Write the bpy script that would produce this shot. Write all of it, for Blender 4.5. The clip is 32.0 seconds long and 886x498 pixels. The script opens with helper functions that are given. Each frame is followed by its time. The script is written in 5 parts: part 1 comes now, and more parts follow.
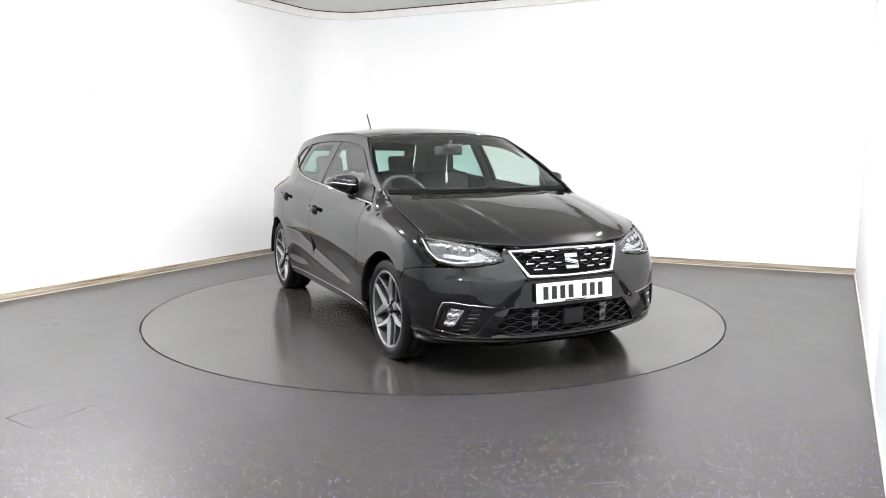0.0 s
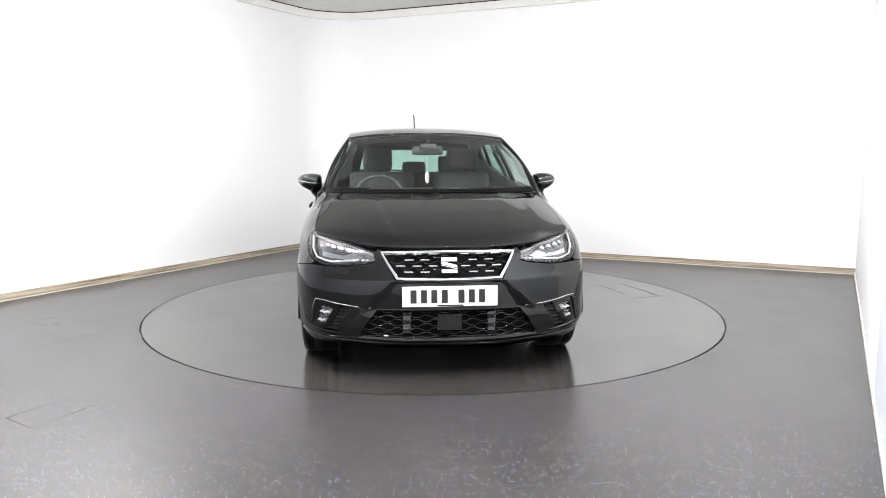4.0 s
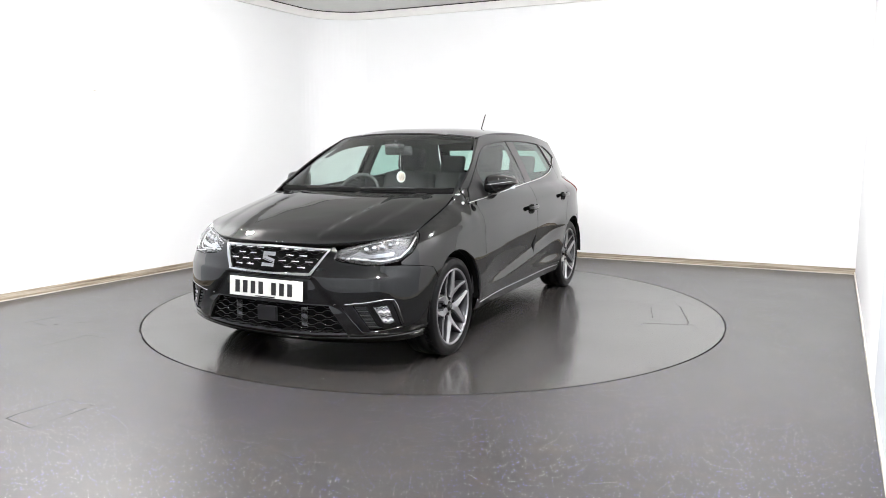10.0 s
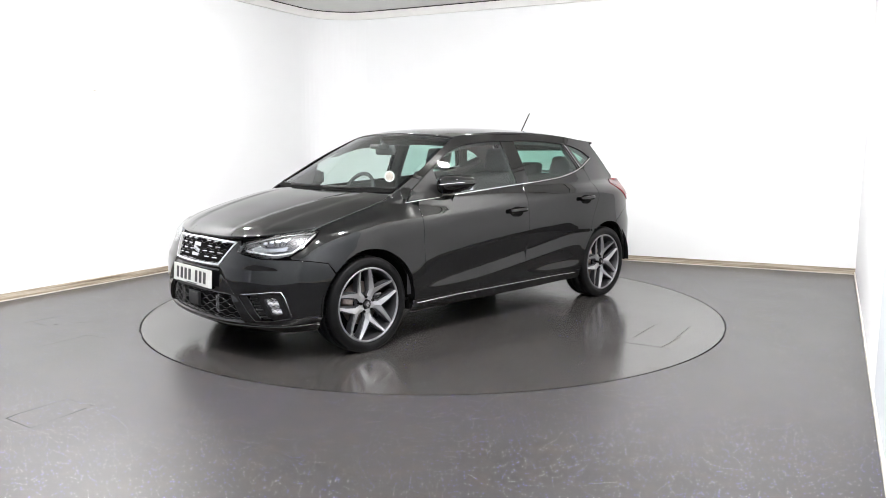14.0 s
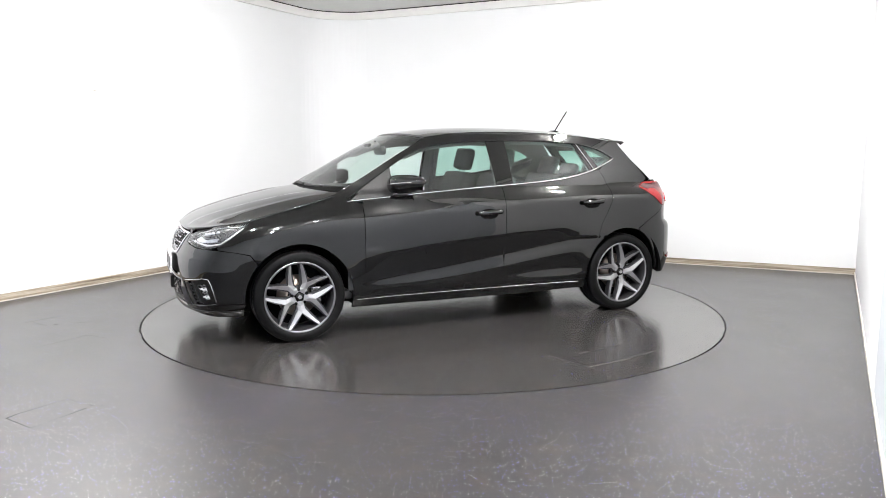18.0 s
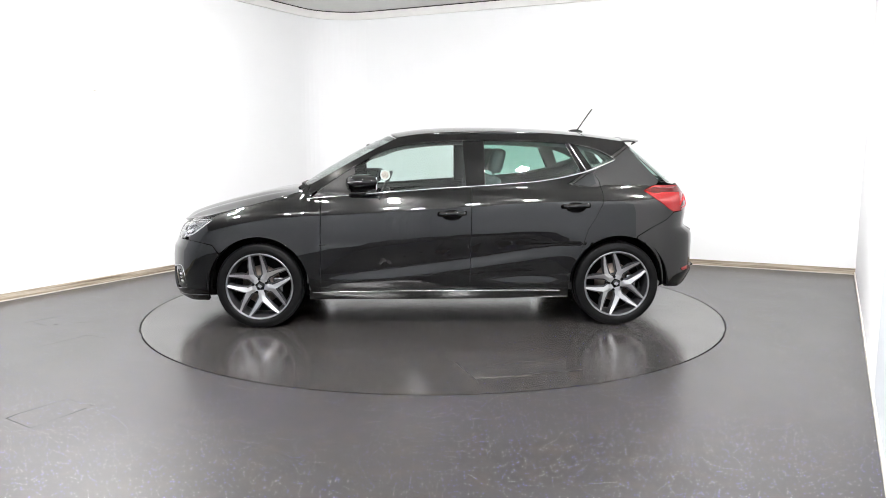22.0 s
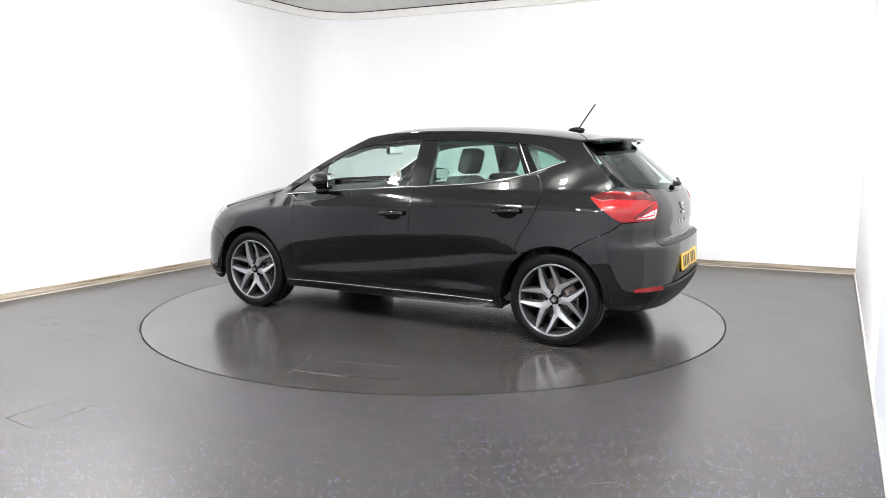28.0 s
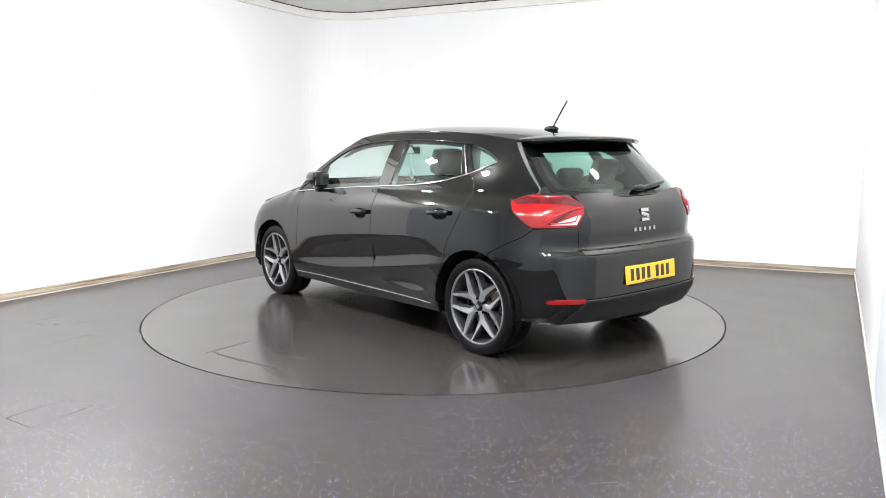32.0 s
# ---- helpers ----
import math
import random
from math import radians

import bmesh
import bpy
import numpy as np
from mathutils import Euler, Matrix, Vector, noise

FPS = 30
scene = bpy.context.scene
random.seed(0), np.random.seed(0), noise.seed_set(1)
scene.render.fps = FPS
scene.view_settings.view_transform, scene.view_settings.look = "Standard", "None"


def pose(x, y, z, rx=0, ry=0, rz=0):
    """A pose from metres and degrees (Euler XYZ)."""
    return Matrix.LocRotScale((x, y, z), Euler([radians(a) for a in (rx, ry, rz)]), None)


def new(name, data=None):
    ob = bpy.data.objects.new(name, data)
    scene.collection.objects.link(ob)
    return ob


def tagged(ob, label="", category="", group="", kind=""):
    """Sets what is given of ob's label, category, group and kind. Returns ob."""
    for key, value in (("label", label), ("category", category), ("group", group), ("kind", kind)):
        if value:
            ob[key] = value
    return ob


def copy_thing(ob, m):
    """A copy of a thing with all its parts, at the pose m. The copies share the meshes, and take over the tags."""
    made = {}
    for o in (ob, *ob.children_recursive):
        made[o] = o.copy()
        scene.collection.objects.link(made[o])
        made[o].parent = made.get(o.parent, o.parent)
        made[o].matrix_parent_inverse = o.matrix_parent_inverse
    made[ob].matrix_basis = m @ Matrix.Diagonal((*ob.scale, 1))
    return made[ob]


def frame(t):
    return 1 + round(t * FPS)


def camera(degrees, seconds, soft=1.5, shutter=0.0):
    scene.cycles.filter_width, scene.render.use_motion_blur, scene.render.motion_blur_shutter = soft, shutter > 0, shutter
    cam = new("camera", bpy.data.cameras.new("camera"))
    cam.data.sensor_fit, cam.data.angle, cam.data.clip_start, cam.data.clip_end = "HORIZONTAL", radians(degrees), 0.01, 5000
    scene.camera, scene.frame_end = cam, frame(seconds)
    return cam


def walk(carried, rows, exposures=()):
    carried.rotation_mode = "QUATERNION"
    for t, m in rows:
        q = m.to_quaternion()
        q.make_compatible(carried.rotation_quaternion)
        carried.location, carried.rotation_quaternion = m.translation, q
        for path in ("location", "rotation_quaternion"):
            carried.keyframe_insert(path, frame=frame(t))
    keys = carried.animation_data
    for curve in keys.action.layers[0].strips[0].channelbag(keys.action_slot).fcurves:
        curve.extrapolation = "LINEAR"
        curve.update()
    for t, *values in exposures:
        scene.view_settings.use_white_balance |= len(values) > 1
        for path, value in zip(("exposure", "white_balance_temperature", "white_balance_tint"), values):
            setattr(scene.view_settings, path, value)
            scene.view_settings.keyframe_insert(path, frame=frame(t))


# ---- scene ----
# ---- camera ----
EYE = (0.0, -5.956, 1.28)
cam = camera(62.0, 32.0, soft=0.8)
walk(cam, [(0, pose(*EYE, 82.18, 0.0, -0.69)), (32, pose(*EYE, 82.18, 0.0, -0.69))],
     exposures=[(0, 0.0), (32, 0.0)])

# ---- world ----
world = bpy.data.worlds.new("world")
world.use_nodes = True
world.node_tree.nodes["Background"].inputs[0].default_value = (0.8, 0.85, 0.9, 1)
world.node_tree.nodes["Background"].inputs[1].default_value = 0.02
scene.world = world


# ---- materials ----
def material(name, color, rough=0.5, metal=0.0, spec=0.5, coat=0.0, coat_rough=0.03, noise_scale=0.0,
             noise_amount=0.0, bump=0.0, bump_scale=200.0, emit=None, strength=0.0, rough_var=0.0):
    """A principled material with two scales of variation in colour and roughness, and fine relief."""
    m = bpy.data.materials.new(name)
    m.use_nodes = True
    nt = m.node_tree
    b = nt.nodes["Principled BSDF"]
    b.inputs["Base Color"].default_value = (*color, 1)
    b.inputs["Roughness"].default_value = rough
    b.inputs["Metallic"].default_value = metal
    b.inputs["Specular IOR Level"].default_value = spec
    b.inputs["Coat Weight"].default_value = coat
    b.inputs["Coat Roughness"].default_value = coat_rough
    if emit:
        b.inputs["Emission Color"].default_value = (*emit, 1)
        b.inputs["Emission Strength"].default_value = strength
    if noise_amount or bump or rough_var:
        tc = nt.nodes.new("ShaderNodeTexCoord")
    if noise_amount or rough_var:
        n1 = nt.nodes.new("ShaderNodeTexNoise")
        n1.inputs["Scale"].default_value = noise_scale
        n1.inputs["Detail"].default_value = 6
        n1.inputs["Roughness"].default_value = 0.62
        nt.links.new(tc.outputs["Object"], n1.inputs["Vector"])
    if noise_amount:
        r = nt.nodes.new("ShaderNodeMapRange")
        r.inputs["From Min"].default_value, r.inputs["From Max"].default_value = 0.3, 0.7
        r.inputs["To Min"].default_value, r.inputs["To Max"].default_value = 1 - noise_amount, 1 + noise_amount
        nt.links.new(n1.outputs["Fac"], r.inputs["Value"])
        v = nt.nodes.new("ShaderNodeVectorMath")
        v.operation = "SCALE"
        v.inputs[0].default_value = color
        nt.links.new(r.outputs["Result"], v.inputs["Scale"])
        nt.links.new(v.outputs["Vector"], b.inputs["Base Color"])
    if rough_var:
        r2 = nt.nodes.new("ShaderNodeMapRange")
        r2.inputs["From Min"].default_value, r2.inputs["From Max"].default_value = 0.3, 0.7
        r2.inputs["To Min"].default_value, r2.inputs["To Max"].default_value = max(0, rough - rough_var), rough + rough_var
        nt.links.new(n1.outputs["Fac"], r2.inputs["Value"])
        nt.links.new(r2.outputs["Result"], b.inputs["Roughness"])
    if bump:
        n2 = nt.nodes.new("ShaderNodeTexNoise")
        n2.inputs["Scale"].default_value = bump_scale
        n2.inputs["Detail"].default_value = 3
        nt.links.new(tc.outputs["Object"], n2.inputs["Vector"])
        bp = nt.nodes.new("ShaderNodeBump")
        bp.inputs["Strength"].default_value = bump
        bp.inputs["Distance"].default_value = 0.002
        nt.links.new(n2.outputs["Fac"], bp.inputs["Height"])
        nt.links.new(bp.outputs["Normal"], b.inputs["Normal"])
    return m


def floor_material(name, tint=1.0, flecks=1.0, gloss=0.29, spec=0.49, wear=0.015):
    """Dark grey safety vinyl: fine mottling, pale and blue flecks, scuffs that change the gloss."""
    m = material(name, (0.05, 0.049, 0.053), rough=0.3, spec=spec)
    nt = m.node_tree
    b = nt.nodes["Principled BSDF"]
    tc = nt.nodes.new("ShaderNodeTexCoord")

    def noise_node(scale, detail=5):
        n = nt.nodes.new("ShaderNodeTexNoise")
        n.inputs["Scale"].default_value, n.inputs["Detail"].default_value = scale, detail
        nt.links.new(tc.outputs["Object"], n.inputs["Vector"])
        return n

    def rng(src, a, c, lo, hi):
        r = nt.nodes.new("ShaderNodeMapRange")
        for key, val in zip(("From Min", "From Max", "To Min", "To Max"), (a, c, lo, hi)):
            r.inputs[key].default_value = val
        nt.links.new(src, r.inputs["Value"])
        return r.outputs["Result"]

    big, fine = noise_node(1.1), noise_node(260, 2)
    mottle = rng(big.outputs["Fac"], 0.3, 0.7, 0.94, 1.06)
    grain = rng(fine.outputs["Fac"], 0.3, 0.7, 0.9, 1.1)
    mul = nt.nodes.new("ShaderNodeMath")
    mul.operation = "MULTIPLY"
    nt.links.new(mottle, mul.inputs[0])
    nt.links.new(grain, mul.inputs[1])
    base = nt.nodes.new("ShaderNodeVectorMath")
    base.operation = "SCALE"
    base.inputs[0].default_value = (0.0295 * tint, 0.0283 * tint, 0.0282 * tint)
    nt.links.new(mul.outputs[0], base.inputs["Scale"])
    worn = nt.nodes.new("ShaderNodeMix")
    worn.data_type = "RGBA"
    worn.inputs["B"].default_value = (0.046 * tint, 0.037 * tint, 0.031 * tint, 1)
    nt.links.new(base.outputs["Vector"], worn.inputs["A"])
    nt.links.new(rng(noise_node(9, 7).outputs["Fac"], 0.48, 0.68, 0.0, 0.7), worn.inputs["Factor"])
    col = worn.outputs["Result"]
    for scale, size, share, hue in ((104, 0.24, 0.14, (0.62, 0.62, 0.63)), (94, 0.24, 0.13, (0.19, 0.175, 0.70)), (140, 0.30, 0.25, (0.075, 0.062, 0.054))):
        v = nt.nodes.new("ShaderNodeTexVoronoi")
        v.inputs["Scale"].default_value = scale
        nt.links.new(tc.outputs["Object"], v.inputs["Vector"])
        near = nt.nodes.new("ShaderNodeMath")
        near.operation = "LESS_THAN"
        near.inputs[1].default_value = size
        nt.links.new(v.outputs["Distance"], near.inputs[0])
        sep = nt.nodes.new("ShaderNodeSeparateColor")
        nt.links.new(v.outputs["Color"], sep.inputs["Color"])
        few = nt.nodes.new("ShaderNodeMath")
        few.operation = "LESS_THAN"
        few.inputs[1].default_value = share * flecks
        nt.links.new(sep.outputs["Red"], few.inputs[0])
        both = nt.nodes.new("ShaderNodeMath")
        both.operation = "MULTIPLY"
        nt.links.new(near.outputs[0], both.inputs[0])
        nt.links.new(few.outputs[0], both.inputs[1])
        mix = nt.nodes.new("ShaderNodeMix")
        mix.data_type = "RGBA"
        mix.inputs["B"].default_value = (*hue, 1)
        nt.links.new(both.outputs[0], mix.inputs["Factor"])
        nt.links.new(col, mix.inputs["A"])
        col = mix.outputs["Result"]
    nt.links.new(col, b.inputs["Base Color"])
    scuff = noise_node(2.3, 8)
    nt.links.new(rng(scuff.outputs["Fac"], 0.3, 0.7, gloss - wear, gloss + wear * 1.4), b.inputs["Roughness"])
    bp = nt.nodes.new("ShaderNodeBump")
    bp.inputs["Strength"].default_value, bp.inputs["Distance"].default_value = 0.004, 0.001
    nt.links.new(noise_node(120, 3).outputs["Fac"], bp.inputs["Height"])
    nt.links.new(bp.outputs["Normal"], b.inputs["Normal"])
    return m


def streaked(name, dark, pale, stretch):
    """Worn painted wood: long streaks where the paint has rubbed through."""
    m = material(name, pale, rough=0.5)
    nt = m.node_tree
    tc, mp, n = nt.nodes.new("ShaderNodeTexCoord"), nt.nodes.new("ShaderNodeMapping"), nt.nodes.new("ShaderNodeTexNoise")
    mp.inputs["Scale"].default_value = stretch
    n.inputs["Scale"].default_value, n.inputs["Detail"].default_value, n.inputs["Roughness"].default_value = 1.0, 7, 0.65
    r = nt.nodes.new("ShaderNodeValToRGB")
    r.color_ramp.elements[0].position, r.color_ramp.elements[1].position = 0.36, 0.60
    r.color_ramp.elements[0].color, r.color_ramp.elements[1].color = (*dark, 1), (*pale, 1)
    nt.links.new(tc.outputs["Object"], mp.inputs["Vector"])
    nt.links.new(mp.outputs["Vector"], n.inputs["Vector"])
    nt.links.new(n.outputs["Fac"], r.inputs["Fac"])
    nt.links.new(r.outputs["Color"], nt.nodes["Principled BSDF"].inputs["Base Color"])
    return m


WALL = material("wall_paint", (0.86, 0.865, 0.87), rough=0.55, noise_scale=0.9, noise_amount=0.012, bump=0.05, bump_scale=60)
# blue-grey for the walls out of view, set to dim and cool flank reflections
UNSEEN_WALL = material("unseen_wall_grey", (0.55, 0.575, 0.61), rough=0.6, noise_scale=1.1, noise_amount=0.05, bump=0.05, bump_scale=60)
CEIL = material("ceiling_paint", (0.78, 0.775, 0.75), rough=0.8, noise_scale=2.0, noise_amount=0.05, bump=0.2, bump_scale=90)
COVE = material("cove_paint", (0.82, 0.81, 0.79), rough=0.6, noise_scale=3.0, noise_amount=0.03)
SKIRT = streaked("skirting_wood", (0.16, 0.12, 0.08), (0.50, 0.435, 0.345), (1.6, 1.6, 60.0))
SEALANT = material("sealant", (0.66, 0.63, 0.57), rough=0.5, noise_scale=9, noise_amount=0.2)
GROOVE = material("groove", (0.03, 0.026, 0.022), rough=0.8)
FLOOR = floor_material("vinyl_floor")
DISC = floor_material("turntable_vinyl", 1.1, 0.13, 0.18, 0.9, 0.03)
SEAM = material("vinyl_seam", (0.010, 0.010, 0.010), rough=0.75, spec=0.2)
WELD = material("weld_seam", (0.016, 0.0155, 0.0155), rough=0.34, spec=0.45)
SCRATCH = material("pale_scratch", (0.14, 0.13, 0.12), rough=0.5, noise_scale=20, noise_amount=0.3)
LAMP = material("lamp_glow", (1, 1, 1), emit=(0.985, 0.97, 0.965), strength=1000)
LAMP_RIM = material("lamp_rim", (0.7, 0.7, 0.7), rough=0.4)


# ---- mesh helpers ----
def mesh_of(name, verts, faces, mat, smooth=False):
    me = bpy.data.meshes.new(name)
    me.from_pydata([tuple(v) for v in verts], [], faces)
    me.materials.append(mat)
    if smooth:
        me.shade_smooth()
    me.update()
    return me


def part(name, bm, mat, parent=None, label="", smooth=False):
    """Link a bmesh as one mesh object under a thing or a part."""
    me = bpy.data.meshes.new(name)
    bmesh.ops.recalc_face_normals(bm, faces=bm.faces)
    bm.to_mesh(me)
    bm.free()
    me.materials.append(mat)
    if smooth:
        me.shade_smooth()
    ob = new(name, me)
    if parent is not None:
        ob.parent = parent
    if label:
        tagged(ob, label)
    return ob


def box_bm(bm, x0, x1, y0, y1, z0, z1, m=Matrix.Identity(4), bevel=0.0):
    r = bmesh.ops.create_cube(bm, size=1.0, matrix=m @ Matrix.Translation(((x0 + x1) / 2, (y0 + y1) / 2, (z0 + z1) / 2))
                              @ Matrix.Diagonal((x1 - x0, y1 - y0, z1 - z0, 1)))
    if bevel:
        es = list({e for v in r["verts"] for e in v.link_edges})
        bmesh.ops.bevel(bm, geom=es, offset=bevel, segments=2, affect="EDGES", profile=0.6)
    return r


# ---- the room: u runs along the side walls, v along the end wall ----
CORNER_A, CORNER_B = Vector((-1.37, 4.10, 0)), Vector((4.288, 1.401, 0))
ALONG_A, ALONG_B = Vector((0.5015, 0.8651, 0)), Vector((0.4772, 0.8788, 0))
WIDE, LONG, HIGH, ROUND = 6.27, 8.9, 3.01, 0.62


def room(u, v, z=0.0):
    """u metres towards the viewer's end from the far corner, v metres along the end wall."""
    k = v / WIDE
    return (CORNER_A - ALONG_A * u) * (1 - k) + (CORNER_B - ALONG_B * u) * k + Vector((0, 0, z))


def outline(inset=0.0, n=14):
    """The plan of the inner faces of the walls from the near end of the left wall to the near end of the right wall."""
    r = ROUND - inset
    pts = [(LONG - inset, inset)]
    for i in range(n + 1):
        a = math.pi / 2 * i / n
        pts.append((inset + r - r * math.sin(a), inset + r - r * math.cos(a)))
    pts.append((inset, WIDE - inset))
    pts.append((LONG - inset, WIDE - inset))
    return pts


def strip(name, plan, z0, z1, depth, mat, closed=False, inward=0.0, smooth=False):
    """A wall strip of some depth that follows a plan line; inward > 0 lets it stand proud of the wall."""
    vs, fs = [], []
    n = len(plan)
    cu, cv = LONG / 2, WIDE / 2
    for k in range(n):
        a, b = plan[max(0, k - 1)], plan[min(n - 1, k + 1)]
        du, dv = b[0] - a[0], b[1] - a[1]
        L = math.hypot(du, dv)
        nu, nv = -dv / L, du / L
        if nu * (cu - plan[k][0]) + nv * (cv - plan[k][1]) < 0:
            nu, nv = -nu, -nv
        sc = 1.0
        if 0 < k < n - 1:
            e1 = Vector((plan[k][0] - a[0], plan[k][1] - a[1])).normalized()
            sc = 1 / max(0.5, abs(e1.x * nv - e1.y * nu))
        i0 = (plan[k][0] + nu * inward * sc, plan[k][1] + nv * inward * sc)
        i1 = (plan[k][0] - nu * depth * sc, plan[k][1] - nv * depth * sc)
        vs += [room(*i0, z0), room(*i0, z1), room(*i1, z1), room(*i1, z0)]
    for k in range(n - 1):
        p, q = 4 * k, 4 * k + 4
        for j in range(4):
            fs.append((p + j, p + (j + 1) % 4, q + (j + 1) % 4, q + j))
    fs += [(0, 1, 2, 3), (4 * n - 4, 4 * n - 1, 4 * n - 2, 4 * n - 3)]
    ob = new(name, mesh_of(name, vs, fs, mat, smooth))
    bm = bmesh.new()
    bm.from_mesh(ob.data)
    bmesh.ops.recalc_face_normals(bm, faces=bm.faces)
    bm.to_mesh(ob.data)
    bm.free()
    return ob


plan = outline()
SPLIT_L, SPLIT_R = 5.1, 4.2
tagged(strip("wall_left_and_end", [(SPLIT_L, 0.0)] + plan[1:-1], 0, HIGH - 0.002, 0.15, WALL), "smooth white painted studio wall with a rounded corner", "wall", kind="structure")
tagged(strip("wall_right", [(0, WIDE), (SPLIT_R, WIDE)], 0, HIGH - 0.002, 0.15, WALL), "plain white painted side wall of the studio", "wall", kind="structure")
bend = [(0.62 * math.sin(math.pi / 20 * k), 0.62 * math.cos(math.pi / 20 * k)) for k in range(11)]
near = [(SPLIT_R, WIDE)] + [(LONG - 0.62 + a, WIDE - 0.62 + b) for a, b in bend] + [(LONG - 0.62 + a, 0.62 - b) for a, b in bend[::-1]] + [(SPLIT_L, 0)]
# added behind the camera: never seen directly, greyed to darken what the paint reflects
tagged(strip("wall_near_unseen", near, 0, HIGH - 0.002, 0.15, UNSEEN_WALL, smooth=False), "unseen grey closing wall with rounded corners, toned to dim reflections on the car", "wall", kind="structure")
tagged(strip("baseboard", plan[:-1], 0, 0.062, -0.002, SKIRT, inward=0.018), "worn pale wooden skirting strip along the wall", "baseboard", kind="structure")
tagged(strip("trim_sealant", plan[:-1], 0, 0.008, -0.019, SEALANT, inward=0.023), "pale sealant bead along the skirting foot", "trim", kind="structure")
tagged(strip("trim_shadow_gap", plan, HIGH - 0.012, HIGH - 0.001, -0.036, GROOVE, inward=0.042), "thin dark gap between cove and ceiling", "trim", kind="structure")
tagged(strip("baseboard_right", [(0.02, WIDE), (LONG, WIDE)], 0, 0.03, -0.002, SEALANT, inward=0.012), "pale sealant strip at the foot of the wall", "baseboard", kind="structure")
tagged(strip("trim_cove", plan, HIGH - 0.1, HIGH, -0.001, COVE, inward=0.035), "off-white cove strip under the ceiling", "trim", kind="structure")
bm = bmesh.new()
lo, hi = [[bm.verts.new(room(u, v, z)) for u, v in ((-0.2, -0.2), (-0.2, WIDE + 0.2), (LONG + 0.2, WIDE + 0.2), (LONG + 0.2, -0.2))] for z in (HIGH, HIGH + 0.15)]
bm.faces.new(lo)
bm.faces.new(hi)
for i in range(4):
    bm.faces.new((lo[i], lo[(i + 1) % 4], hi[(i + 1) % 4], hi[i]))
tagged(part("ceiling", bm, CEIL), "pale grey textured flat ceiling", "ceiling", kind="structure")

# ---- floor with a round hole, turntable in it ----
RAD = 2.238
bm = bmesh.new()
outer = [bm.verts.new(room(u, v, 0)) for u, v in ((-0.2, -0.2), (-0.2, WIDE + 0.2), (LONG + 0.2, WIDE + 0.2), (LONG + 0.2, -0.2))]
N = 192
inner = [bm.verts.new(((RAD + 0.012) * math.cos(2 * math.pi * i / N), (RAD + 0.012) * math.sin(2 * math.pi * i / N), 0)) for i in range(N)]
eds = [bm.edges.new((outer[i], outer[(i + 1) % 4])) for i in range(4)] + [bm.edges.new((inner[i], inner[(i + 1) % N])) for i in range(N)]
bmesh.ops.triangle_fill(bm, edges=eds, use_beauty=True, use_dissolve=False)
low = [bm.verts.new((v.co.x, v.co.y, -0.05)) for v in inner]
for i in range(N):
    bm.faces.new((inner[i], inner[(i + 1) % N], low[(i + 1) % N], low[i]))
bm.faces.new(low)
fl = tagged(part("floor", bm, FLOOR), "dark grey glossy vinyl floor with pale flecks", "floor", kind="structure")
for poly in fl.data.polygons:
    if poly.normal.z < 0:
        poly.flip()

# ---- lamps ----
def light_panel(u, v):
    """A square surface-mounted light: a glowing block behind four corner-jointed frame bars, on a back plate."""
    hub = new("ceiling_lamp")
    hub.location = room(u, v, HIGH)
    hub.rotation_euler = (0, 0, radians(60))
    bm = bmesh.new()
    box_bm(bm, -0.065, 0.065, -0.065, 0.065, -0.06, -0.014, bevel=0.006)
    part("diffuser", bm, LAMP, hub)
    bm = bmesh.new()
    box_bm(bm, -0.082, 0.082, -0.082, 0.082, -0.012, -0.001, bevel=0.003)
    part("back_plate", bm, LAMP_RIM, hub)
    for k in range(4):
        bm = bmesh.new()
        box_bm(bm, -0.08, 0.08, 0.068, 0.08, -0.026, -0.0125, Matrix.Rotation(math.pi / 2 * k, 4, "Z"), 0.003)
        part("frame_bar", bm, LAMP_RIM, hub)
    return tagged(hub, "square white ceiling light panel, switched on", "ceiling lamp", "lamps in the studio ceiling")


for u, v in ((4.2, 0.8), (5.4, 1.6), (2.5, 5.5), (4.6, 5.2), (5.9, 5.2), (7.2, 5.2), (6.2, 4.3), (6.0, 3.1)):
    light_panel(u, v)

# ---- turntable ----
table = tagged(new("turntable"), "round dark vinyl-topped vehicle turntable set flush in the floor", "turntable")
bm = bmesh.new()
bmesh.ops.create_cone(bm, cap_ends=True, segments=192, radius1=RAD, radius2=RAD, depth=0.04, matrix=Matrix.Translation((0, 0, -0.02)))
part("deck", bm, DISC, table)


def groove(parent, name, pts, width, mat, z=0.0015, closed=False, label=""):
    """A thin line inlaid in a floor, along a few corner points."""
    bm = bmesh.new()
    seq = list(zip(pts, pts[1:] + pts[:1])) if closed else list(zip(pts, pts[1:]))
    for (ax, ay), (bx, by) in seq:
        L = math.hypot(bx - ax, by - ay)
        nx, ny = -(by - ay) / L * width / 2, (bx - ax) / L * width / 2
        vs = [bm.verts.new(c) for c in ((ax + nx, ay + ny, z), (ax - nx, ay - ny, z), (bx - nx, by - ny, z), (bx + nx, by + ny, z))]
        bm.faces.new(vs)
    return part(name, bm, mat, parent, label)


# hatch in the deck: only some of its joints have opened
groove(table, "hatch_joint", [(-0.08, 1.674), (-0.13, 1.85), (-0.177, 2.026)], 0.006, WELD)
groove(table, "hatch_joint", [(-0.245, 1.975), (-0.52, 1.905), (-0.802, 1.835)], 0.006, WELD)
groove(table, "hatch_joint", [(-0.278, 1.709), (-0.67, 1.628)], 0.005, WELD)
